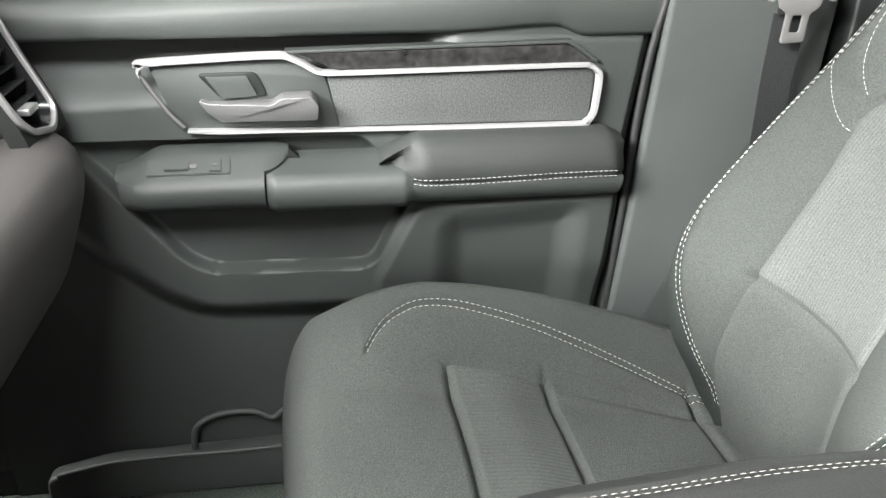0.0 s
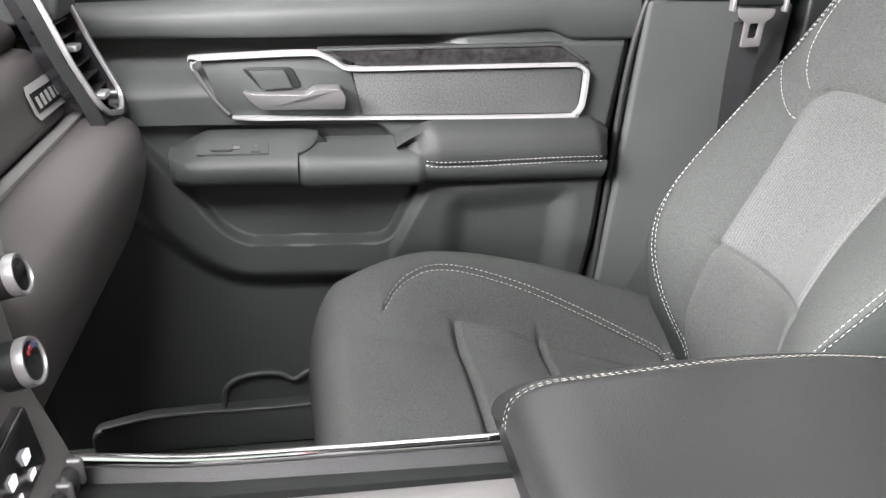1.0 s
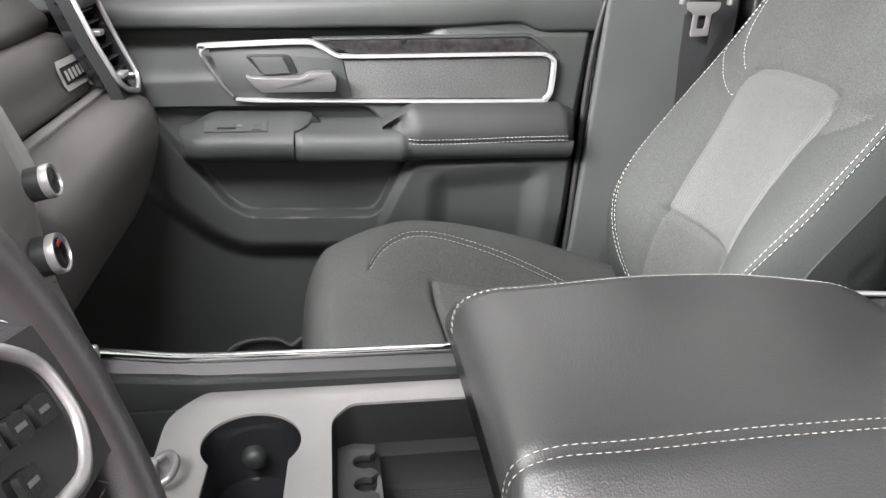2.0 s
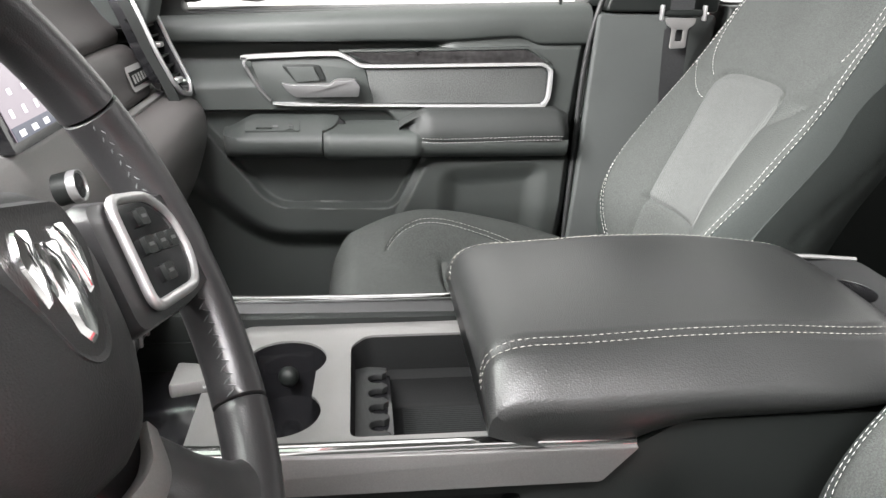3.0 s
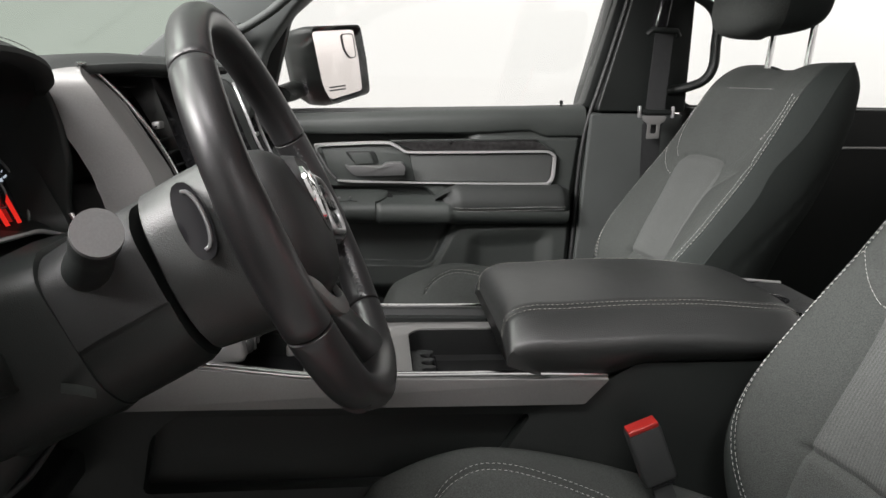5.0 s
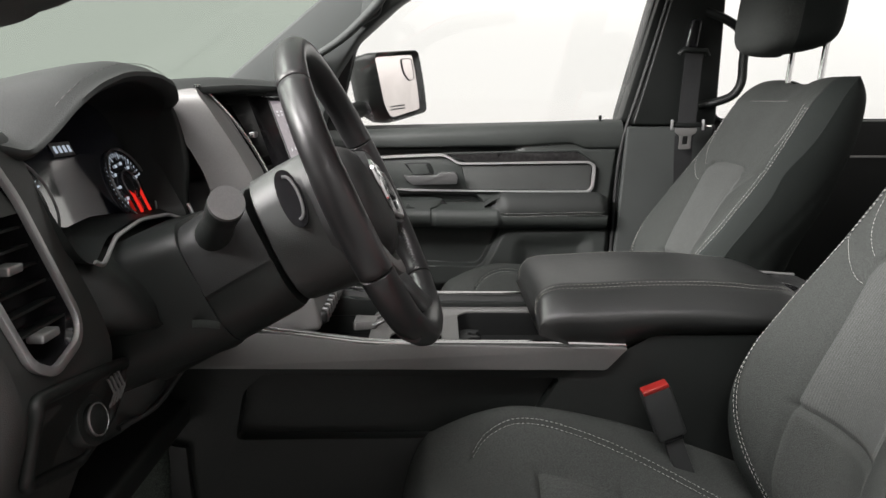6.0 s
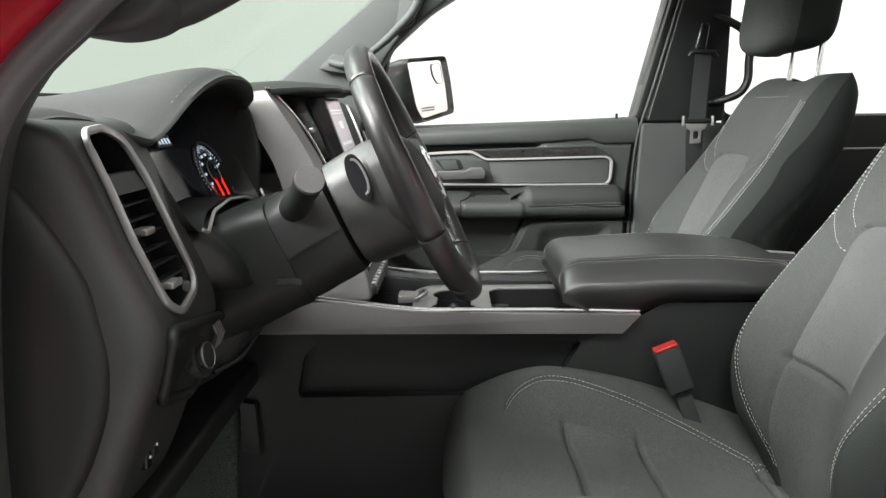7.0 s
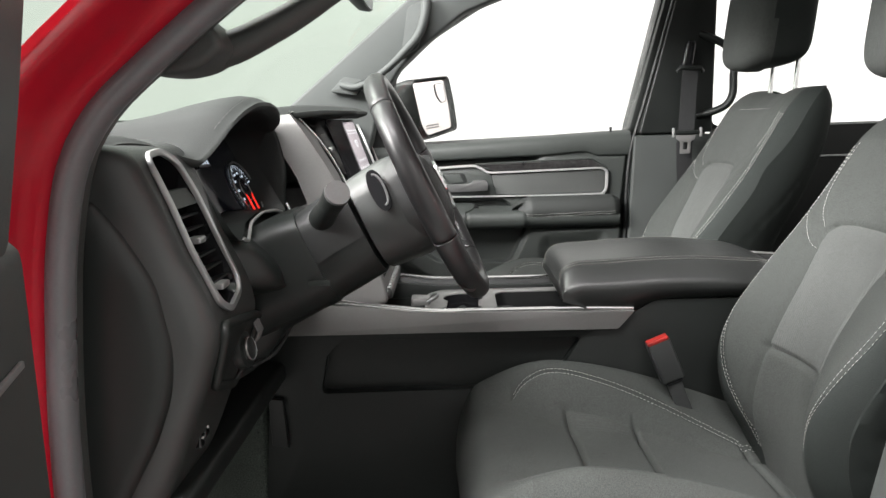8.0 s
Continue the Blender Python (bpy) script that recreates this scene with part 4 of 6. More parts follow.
    part("tray_mat", prism([(-0.112, C - 0.075), (-0.112, C + 0.058), (-0.012, C + 0.058), (-0.012, C - 0.075)], 0.4155, 0.4180, "z", 0.001), MATRIB, con, "textured rubber mat")
    # coin holder along the front of the tray
    coin = [(-0.166, C - 0.108), (-0.166, C + 0.062), (-0.150, C + 0.068)]
    edge = []
    for i in range(5):
        yc = C + 0.040 - i * 0.031
        edge.append((-0.130, yc + 0.0135))
        edge += [(-0.141 + 0.0105 * math.cos(radians(a)), yc + 0.0095 * math.sin(radians(a))) for a in np.linspace(60, 300, 10)]
        edge.append((-0.130, yc - 0.0135))
    part("coin_holder", prism(coin + [(-0.130, C + 0.064)] + edge + [(-0.130, C - 0.108)], 0.462, 0.470, "z", 0.0015), DARKPLASTIC, con, "black notched coin holder")
    part("coin_slot", prism([(-0.150, C - 0.108), (-0.150, C + 0.060), (-0.126, C + 0.060), (-0.126, C - 0.108)], 0.42, 0.4615, "z", 0.001), GLOSS, con)
    # armrest lid
    rings, hw = [], 0.176
    m = 61
    xs = [(-0.050 + 0.055 * (1 - math.cos(p)), max(math.sin(p), 0.0) ** 0.34) for p in np.linspace(0.03, math.pi / 2, 22)]
    xs += [(x, 1.0) for x in np.linspace(0.008, 0.33, 40)] + [(0.33 + 0.055 * math.sin(p), max(math.cos(p), 0) ** 0.6) for p in np.linspace(0.1, math.pi / 2 - 0.05, 12)]
    for x, k in xs:
        bot = 0.498 + 0.027 * float(sstep(0.05, 0.16, x))
        lean = 0.05 * (1 - k) * (x < 0.1) + 0.058 * float(sstep(0.11, -0.05, x))
        ring = []
        w = hw * float(lerp(x, [-0.07, -0.04, 0.05, 0.2, 0.32, 0.40], [0.960, 0.972, 0.995, 1.0, 0.95, 0.80]))
        for t in np.linspace(-1, 1, m):
            top = 0.606 - 0.010 * abs(t) ** 2.2 - 0.034 * max(0, (abs(t) - 0.66) / 0.34) ** 1.8 + 0.006 * float(sstep(0.0, 0.15, x)) - 0.012 * float(sstep(0.2, 0.38, x))
            top -= float(groove(np.array((abs(t) - 0.72) * w), 0.003, 0.006))
            h = bot + (top - bot) * (0.35 + 0.65 * k)
            ring.append((x, C + w * t, h))
        for s in np.linspace(0, 1, 8)[1:]:
            ring.append((x + lean * s, C + w * (1 + 0.012 * math.sin(math.pi * s) - 0.17 * s * s), ring[m - 1][2] * (1 - s) + bot * s))
        for s in np.linspace(1, 0, 8)[:-1]:
            ring.append((x + lean * s, C - w * (1 + 0.012 * math.sin(math.pi * s) - 0.17 * s * s), ring[0][2] * (1 - s) + bot * s))
        rings.append(ring)
    lid = part("armrest_lid", loft(rings), LEATHER, con, "black stitched vinyl armrest lid")
    rows = []
    for sgn in (-1, 1):
        for off in (-0.0035, 0.0035):
            row = []
            for ring, (x, k) in zip(rings, xs):
                w = abs(ring[0][1] - C)
                v = sgn * (0.72 * w + off)
                col = [p[1] for p in ring[:m]]
                row.append((x, C + v, float(np.interp(C + v, col, [p[2] for p in ring[:m]])) + 0.0012))
            rows.append(row)
    tagged(part("stitching", stitches(rows, 0.0046, 0.0022, nrm=(0, 0, 1)), LIDTHREAD, lid, "grey double stitching"), kind="stuff")
    # rear cup holders behind the lid
    rp = fillet([(0.335, C - 0.150), (0.335, C + 0.150), (0.49, C + 0.150), (0.49, C - 0.150)], 0.02)
    h1 = [(0.415 + 0.036 * math.cos(a), C - 0.055 + 0.036 * math.sin(a)) for a in np.linspace(0, 2 * math.pi, 24, endpoint=False)]
    h2 = [(0.415 + 0.036 * math.cos(a), C + 0.055 + 0.036 * math.sin(a)) for a in np.linspace(0, 2 * math.pi, 24, endpoint=False)]
    part("rear_cup_plate", prism(rp, 0.535, 0.556, "z", 0.004, 2, [h1, h2]), DARKPLASTIC, con, "dark grey rear cup holder plate")
    part("rear_cup_edge", sweep(smooth_path([(0.335, C + 0.150, 0.560), (0.40, C + 0.152, 0.562), (0.49, C + 0.150, 0.556)], 20), circle(0.003, 6), (0, 0, 1)), SATIN, con, "silver edge line")
    part("rear_cup_edge", sweep(smooth_path([(0.375, C - 0.140, 0.556), (0.43, C - 0.146, 0.557), (0.49, C - 0.148, 0.556)], 20), circle(0.003, 6), (0, 0, 1)), SATIN, con, "silver edge line")
    latch = smooth_path([(-0.322, C + 0.012, 0.503), (-0.305, C + 0.014, 0.512), (-0.297, C + 0.002, 0.514), (-0.299, C - 0.016, 0.512), (-0.318, C - 0.022, 0.503)], 24)
    part("latch_loop", sweep(latch, circle(0.0038, 8), (0, 0, 1)), LEVER, con, "grey metal latch loop")
    part("latch_block", prism(fillet([(-0.352, C - 0.03), (-0.352, C + 0.02), (-0.312, C + 0.012), (-0.312, C - 0.02)], 0.006), 0.496, 0.512, "z", 0.003), SILVERPLATE, con)
    part("front_bin", prism([(-0.56, C - 0.12), (-0.56, C + 0.12), (-0.322, C + 0.10), (-0.322, C - 0.122)], 0.43, 0.452, "z", 0.003), GLOSS, con, "black open bin ahead of the cup holders")
    for h in (h1, h2):
        w = [(x, y, 0.555) for x, y in h] + [(x, y, 0.49) for x, y in h]
        part("rear_cup_well", (w, [(i, (i + 1) % 24, 24 + (i + 1) % 24, 24 + i) for i in range(24)] + [tuple(range(24, 48))]), GLOSS, con)


MATRIB = ribbed("tray_mat_rubber", (0.014, 0.015, 0.015), 0.004, 1)
console()


# ---- dashboard ----
def dashboard():
    dash = thing("dashboard", "black moulded dashboard with silver-edged vents and screen", "dashboard", (-0.8, C, 0.5))
    # upper pad with the instrument hood swelling on the driver's side
    ys = np.concatenate([np.linspace(-0.455, -0.30, 14), np.linspace(-0.295, 0.05, 70), np.linspace(0.055, 0.50, 60), np.linspace(0.51, 0.985, 24)])
    ky = [-0.455, -0.40, -0.345, -0.305, -0.285, -0.255, -0.20, -0.13, -0.06, 0.0, 0.030, 0.045, 0.06, 0.10, 0.135, 0.268, 0.40, 0.435, 0.48, 0.54, 0.99]
    ex = lerp(ys, ky, [-0.655, -0.650, -0.635, -0.612, -0.598, -0.563, -0.548, -0.543, -0.545, -0.552, -0.562, -0.575, -0.565, -0.505, -0.455, -0.450, -0.455, -0.505, -0.58, -0.605, -0.61])
    ez = lerp(ys, ky, [0.864, 0.868, 0.860, 0.844, 0.842, 0.888, 0.913, 0.920, 0.916, 0.904, 0.890, 0.882, 0.898, 0.909, 0.908, 0.908, 0.908, 0.906, 0.902, 0.898, 0.890])
    T = np.array([0, 0.006, 0.014, 0.03, 0.06, 0.10, 0.16, 0.24, 0.34, 0.46, 0.6, 0.8, 1.0])
    rows = []
    for x0, z0, y in zip(ex, ez, ys):
        row = []
        far = 0.890 - 0.02 * float(sstep(-0.38, -0.455, y))
        for t in T:
            x = x0 + (-1.13 - x0) * t
            k = float(sstep(0.04, 0.42, t))
            lift = 0.011 * float(sstep(0, 0.05, t)) * (1 - k)
            row.append((x, y, z0 + lift + (far - z0) * k))
        lip = [(x0 + 0.001, y, z0 - 0.005), (x0 - 0.004, y, z0 - 0.010), (x0 - 0.020, y, z0 - 0.012)]
        rows.append(lip[::-1] + row)
    P = np.array(rows)
    part("top_pad", regions(P, np.zeros((P.shape[0] - 1, P.shape[1] - 1), int), [0])[0], DASHTOP, dash, "soft black dash pad with instrument hood")
    sel = [i for i, y in enumerate(ys) if -0.27 < y < 0.035]
    part("hood_stitching", stitches([[(ex[i] + 0.0005 - 0.012, ys[i], ez[i] + 0.0075) for i in sel]], 0.007, 0.002, 0.001, 0.0008, (0, 0, 1)), DARKTHREAD, dash)
    part("defrost_slot", prism(fillet([(-0.98, -0.1), (-0.98, 0.7), (-0.95, 0.7), (-0.95, -0.1)], 0.01), 0.892, 0.905, "z", 0.003), HARD, dash)
    # binnacle: the hood's inside down to the dials
    rim = [(-0.287, 0.835), (-0.255, 0.880), (-0.20, 0.903), (-0.13, 0.910), (-0.06, 0.906), (0.0, 0.894), (0.032, 0.876), (0.043, 0.85), (0.045, 0.80), (0.035, 0.735), (0.02, 0.722), (-0.005, 0.728), (-0.05, 0.742), (-0.132, 0.748), (-0.215, 0.742), (-0.258, 0.728), (-0.278, 0.722), (-0.292, 0.735), (-0.291, 0.79)]
    rim = np.array(fillet(rim, 0.012, 3))
    def rimx(z):
        return -0.548 - (0.915 - z) * 0.68 if z > 0.83 else -0.606 + (0.83 - z) * 0.55
    rings = []
    for k, d in ((1.0, 0.0), (0.985, -0.02), (0.96, -0.06), (0.93, None)):
        ring = []
        for y, z in rim:
            yy, zz = DRV + (y - DRV) * k, 0.80 + (z - 0.80) * k
            ring.append((rimx(z) - 0.008 + d if d is not None else -0.640 - (zz - 0.78) * 0.45 + 0.07 * (yy + 0.132), yy, zz))
        rings.append(ring)
    part("binnacle", loft(rings, True, False), HARD, dash)
    # silver lip along the lower edge of the binnacle
    low = [(rimx(z) + 0.001, y, z) for y, z in rim if z < 0.768 and -0.2885 < y < 0.041]
    part("binnacle_lip", sweep(low, circle(0.0026, 8), (1, 0, 0)), SATIN, dash, "thin satin silver lip")
    part("dial_glass", ([(-0.634 - (0.80 + (z - 0.80) * 0.94 - 0.78) * 0.45 + 0.07 * (y + 0.132), DRV + (y - DRV) * 0.94, 0.80 + (z - 0.80) * 0.94) for y, z in rim], [tuple(range(len(rim)))]), LENS, dash, "glossy black instrument glass")

    def dial(y0, z0, r):
        def at(a, rr, off=0.0):
            y, z = y0 + rr * math.cos(a), z0 + rr * math.sin(a)
            return (-0.6325 - (z - 0.78) * 0.45 + 0.07 * (y + 0.132) + off, y, z)
        bezel = [at(a, r * 1.12, 0.004) for a in np.linspace(0, 2 * math.pi, 48, endpoint=False)]
        ring = part("dial_bezel", sweep(bezel, circle(0.0016, 6), (1, 0, 0), True), LEVER, dash)
        for k, a in enumerate(np.linspace(radians(215), radians(15), 25)):
            l0 = 0.80 if k % 4 == 0 else 0.88
            w = 0.028 if k % 4 == 0 else 0.016
            part("mark", ([at(a - w, r * l0, 0.001), at(a - w, r, 0.001), at(a + w, r, 0.001), at(a + w, r * l0, 0.001)], [(0, 1, 2, 3)]), DIALWHITE, ring)
        for k, a in enumerate(np.linspace(radians(215), radians(15), 7)):
            q = [at(a, r * 0.66, 0.001)]
            cx, cy, cz = q[0]
            part("numeral_bar", ([(cx, cy - 0.004, cz - 0.002), (cx, cy + 0.004, cz - 0.002), (cx - 0.0012, cy + 0.004, cz + 0.002), (cx - 0.0012, cy - 0.004, cz + 0.002)], [(0, 1, 2, 3)]), DIALWHITE, ring)
        inner = [at(a, r * 0.45, 0.003) for a in np.linspace(0, 2 * math.pi, 32, endpoint=False)]
        part("dial_ring", sweep(inner, circle(0.0010, 6), (1, 0, 0), True), LEVER, ring)
        for s in (-1, 1):
            part("needle", ([at(radians(-90 + s * 10), r * 0.95, 0.004), at(radians(-90 + s * 22), r * 1.0, 0.004), at(radians(-90 + s * 70), r * 0.42, 0.004), at(radians(-90 + s * 28), r * 0.36, 0.004)], [(0, 1, 2, 3)]), NEEDLE, ring, "red lit bar")
    dial(-0.004, 0.776, 0.042)
    dial(-0.236, 0.785, 0.040)
    disp = part("trip_display", ([(-0.632 - (z - 0.78) * 0.45 + 0.07 * (y + 0.132), y, z) for y, z in ((-0.140, 0.822), (-0.095, 0.822), (-0.095, 0.838), (-0.140, 0.838))], [(0, 1, 2, 3)]), BARS, dash, "small lit trip display")
    for i in range(4):
        y = -0.136 + i * 0.010
        part("numeral_bar", ([(-0.631 - (z - 0.78) * 0.45 + 0.07 * (y + 0.132), y + d, z) for d, z in ((0, 0.826), (0.007, 0.826), (0.007, 0.834), (0, 0.834))], [(0, 1, 2, 3)]), DIALWHITE, disp)
    # driver's outer pod with its vent
    prof = smooth_path([(-0.70, 0, 0.872), (-0.664, 0, 0.868), (-0.628, 0, 0.856), (-0.605, 0, 0.815), (-0.575, 0, 0.738), (-0.545, 0, 0.665), (-0.540, 0, 0.635), (-0.548, 0, 0.600), (-0.581, 0, 0.515), (-0.625, 0, 0.420), (-0.70, 0, 0.33)], 60)
    for side, name in ((1, "driver"), (-1, "passenger")):
        def Y(y):
            return y if side > 0 else 2 * C - y
        loop = fillet([(-0.432, 0.842), (-0.418, 0.853), (-0.370, 0.856), (-0.347, 0.841), (-0.337, 0.800), (-0.332, 0.735), (-0.334, 0.686), (-0.350, 0.668), (-0.405, 0.656), (-0.434, 0.672), (-0.436, 0.740), (-0.434, 0.800)], 0.012, 4)
        VW = 0.0044 if side > 0 else 0.0036
        DX, DZ = (0.0, 0.0) if side > 0 else (0.090, 0.026)
        yy = np.concatenate([[-0.486, -0.484, -0.480, -0.474, -0.466], np.linspace(-0.456, -0.285 if side > 0 else -0.334, 70), [-0.275 if side > 0 else -0.328]])
        pr = smooth_path(prof, 150)
        pr = pr[pr[:, 2] > (0.40 if side > 0 else 0.645)]
        back = [0.075, 0.045, 0.026, 0.012, 0.004] + [0.0] * 70 + [0.016]
        G = np.array([[(x + DX - back[j], Y(y), z + DZ) for j, y in enumerate(yy)] for x, _, z in pr])
        Zc = (pr[:-1, 2] + pr[1:, 2]) / 2
        Yc = (yy[:-1] + yy[1:]) / 2
        YY, ZZ = np.meshgrid(Yc, Zc)
        labs = np.where(inside(loop, YY, ZZ) > 0.001, 1, 0)
        part("side_pod", regions(G, labs, [0])[0], PODPLASTIC if side > 0 else HARD, dash)
        def at(y, z, off=0.0):
            return (float(np.interp(z, prof[::-1, 2], prof[::-1, 0])) + off + DX, Y(y), z + DZ)
        hole = [at(y, z, 0.002) for y, z in loop]
        deep = [at(-0.385 + (y + 0.385) * 0.9, 0.76 + (z - 0.76) * 0.97, -0.035) for y, z in loop]
        k = len(hole)
        vent = part("vent", (hole + deep, [tuple(range(k, 2 * k))] + [(i, (i + 1) % k, k + (i + 1) % k, k + i) for i in range(k)]), GLOSS, dash, "black louvred air vent")
        part("vent_frame", sweep([at(y, z, 0.004) for y, z in loop], fillet([(-VW, -0.003), (VW, -0.003), (VW, 0.003), (-VW, 0.003)], 0.0012, 2), (1, 0, 0), True), SATIN, vent, "satin chrome vent frame")
        for z in np.linspace(0.685, 0.785, 7):
            bar = [at(-0.429, z, -0.024), at(-0.336, z, -0.024), at(-0.336, z + 0.003, -0.006), at(-0.429, z + 0.003, -0.006)]
            part("slat", (bar + [(x, y, zz + 0.0025) for x, y, zz in bar], [(0, 1, 2, 3), (7, 6, 5, 4), (2, 6, 7, 3), (0, 4, 5, 1)]), HARD, vent)
        for zz, w in ((0.743, 0.012), (0.684, 0.015)):
            cx = float(np.interp(zz, prof[::-1, 2], prof[::-1, 0])) + DX
            part("vent_tab", block(cx - 0.012, cx + 0.004, Y(-0.385) - w, Y(-0.385) + w, zz + DZ - 0.004, zz + DZ + 0.004, 0.002), SATIN, vent, "small silver vent tab")
        br = [at(-0.430, 0.806, -0.004), at(-0.340, 0.806, -0.004), at(-0.337, 0.786, 0.001), at(-0.431, 0.786, 0.001)]
        part("vent_bridge", (br + [(x - 0.012, y, z) for x, y, z in br], [(0, 1, 2, 3), (0, 4, 5, 1), (2, 6, 7, 3)]), PLASTIC, vent)
    part("dash_core", prism([(-1.14, 0.42), (-0.70, 0.42), (-0.69, 0.80), (-0.72, 0.865), (-1.14, 0.865)], -0.438, 0.965, "y", 0.004), HARD, dash)
    part("binnacle_wall", prism(fillet([(-0.70, 0.66), (-0.556, 0.66), (-0.562, 0.76), (-0.556, 0.795), (-0.562, 0.845), (-0.576, 0.890), (-0.70, 0.890)], 0.02), 0.044, 0.058, "y", 0.006, 3), HARD, dash)
    # end cover on the driver's side
    cap = fillet([(-0.80, 0.84), (-0.665, 0.812), (-0.630, 0.765), (-0.598, 0.705), (-0.584, 0.625), (-0.592, 0.570), (-0.615, 0.510), (-0.660, 0.430), (-0.70, 0.38), (-0.85, 0.36)], 0.02)
    part("end_cover", loft([[(-0.76 + (x + 0.76) * k, y, 0.60 + (z - 0.60) * k) for x, z in cap] for y, k in ((-0.460, 1.0), (-0.482, 0.997), (-0.488, 0.985), (-0.493, 0.955), (-0.498, 0.88), (-0.502, 0.72), (-0.504, 0.45), (-0.5045, 0.1))]), HARD, dash, "domed black end cover of the dash")
    side = fillet([(-1.13, 0.865), (-0.69, 0.866), (-0.66, 0.86), (-0.60, 0.80), (-0.57, 0.72), (-0.555, 0.66), (-0.555, 0.60), (-0.59, 0.515), (-0.63, 0.43), (-0.72, 0.33), (-1.13, 0.3)], 0.01)
    part("end_panel", prism(side, -0.452, -0.440, "y", 0.002), DARKPLASTIC, dash)
    # headlight switch panel under the vent
    panel = fillet([(-0.446, 0.646), (-0.300, 0.622), (-0.222, 0.602), (-0.216, 0.530), (-0.295, 0.520), (-0.440, 0.566)], 0.014)
    def pat(y, z, off):
        return (float(np.interp(z, prof[::-1, 2], prof[::-1, 0])) + off - 0.10 * max(0.0, y + 0.33), y, z)
    sp = part("switch_panel", ([pat(y, z, 0.003) for y, z in panel], [tuple(range(len(panel)))]), HARD, dash, "black headlight switch panel")
    part("panel_rim", sweep([pat(y, z, 0.004) for y, z in panel], circle(0.0065, 10), (1, 0, 0), True), HARD, sp)
    kx, ky_, kz = -0.544, -0.334, 0.580
    knob = part("headlight_knob", lathe([(0.0262, 0), (0.0258, 0.010), (0.0245, 0.0125), (0.0165, 0.013), (0.0160, 0.0175), (0.0145, 0.019), (0.001, 0.019)], (kx - 0.010, ky_, kz), (0.95, -0.1, 0.2), 28), HARD, sp, "round black headlight knob")
    part("knob_ring", lathe([(0.0163, 0.0170), (0.0166, 0.0185), (0.0155, 0.0195), (0.0148, 0.0185)], (kx - 0.010, ky_, kz), (0.95, -0.1, 0.2), 28), LEVER, knob, "thin silver knob ring")
    for a in np.linspace(40, 140, 6):
        part("print_mark", lathe([(0.0016, 0), (0.0014, 0.001)], (kx - 0.004 - 0.03 * math.sin(radians(a)) * 0.1, ky_ + 0.033 * math.cos(radians(a)), kz + 0.033 * math.sin(radians(a))), (1, 0, 0), 8), WHITEPRINT, sp)
    for i in range(4):
        yc = ky_ + 0.036 + i * 0.008
        part("dimmer_wheel", sweep([(kx + 0.003, yc, kz + 0.030), (kx + 0.009, yc, kz + 0.015), (kx + 0.003, yc, kz)], circle(0.0016, 6), (0, 1, 0)), LEVER, sp)
    for dy, dz in ((0.0, 0.0), (0.022, 0.006)):
        cx, cz = -0.598, 0.478 + dz
        b = part("lower_switch", block(cx - 0.01, cx + 0.006, -0.395 + dy - 0.008, -0.395 + dy + 0.008, cz - 0.010, cz + 0.010, 0.003), GLOSS, dash)
        part("print_mark", lathe([(0.0022, 0), (0.002, 0.001)], (cx + 0.006, -0.395 + dy, cz + 0.003), (1, 0, 0), 8), WHITEPRINT, b)
    # knee panel
    kp = smooth_path([(-0.640, 0, 0.752), (-0.572, 0, 0.728), (-0.532, 0, 0.700), (-0.512, 0, 0.662), (-0.508, 0, 0.620), (-0.528, 0, 0.560), (-0.580, 0, 0.500), (-0.70, 0, 0.445)], 40)
    def knee(y, x, z):
        edge = -0.300 + 0.095 * float(sstep(0.665, 0.615, z))
        yy = edge + (0.115 - edge) * y
        fold = 0.005 * math.exp(-((yy + 0.245 - 0.35 * (z - 0.66)) / 0.012) ** 2) + 0.006 * math.exp(-((yy + 0.205 - 0.10 * (z - 0.66)) / 0.010) ** 2)
        return (x - 0.075 * (1 - y / 0.10) ** 2 * (y < 0.10) - 0.05 * max(0.0, (y - 0.92) / 0.08) + fold * float(sstep(0.58, 0.64, z)), yy, z)
    part("knee_panel", loft([[knee(y, x, z) for x, _, z in kp] for y in (0, 0.02, 0.04, 0.06, 0.08, *np.linspace(0.10, 0.34, 18), *np.linspace(0.36, 1.0, 12))], False, False), HARD, dash, "black knee panel under the column")
    part("knee_seam", sweep(smooth_path([(-0.575, -0.205, 0.515), (-0.552, -0.150, 0.520), (-0.540, -0.100, 0.540), (-0.524, -0.05, 0.575)], 24), circle(0.004, 8), (1, 0, 0)), DARKPLASTIC, dash)
    # satin panel right of the dials with a chrome edge
    sat = [(0.046, 0.895), (0.072, 0.905), (0.088, 0.901), (0.101, 0.882), (0.109, 0.855), (0.128, 0.785), (0.135, 0.70), (0.09, 0.66), (0.045, 0.70), (0.050, 0.80)]
    sat = fillet(sat, 0.014)
    def sx(z):
        return float(np.interp(z, [0.60, 0.66, 0.785, 0.862, 0.905], [-0.41, -0.43, -0.472, -0.512, -0.548]))
    for s in (1, -1):
        q = [(y if s > 0 else 2 * C - y, z) for y, z in sat]
        pv = [(sx(z), y, z) for y, z in q]
        part("stack_side_panel", (pv + [(x - 0.065, y, z) for x, y, z in pv], [tuple(range(len(pv)))] + [(i, (i + 1) % len(pv), len(pv) + (i + 1) % len(pv), len(pv) + i) for i in range(len(pv))]), SILVERPLATE, dash, "satin grey trim beside the screen")
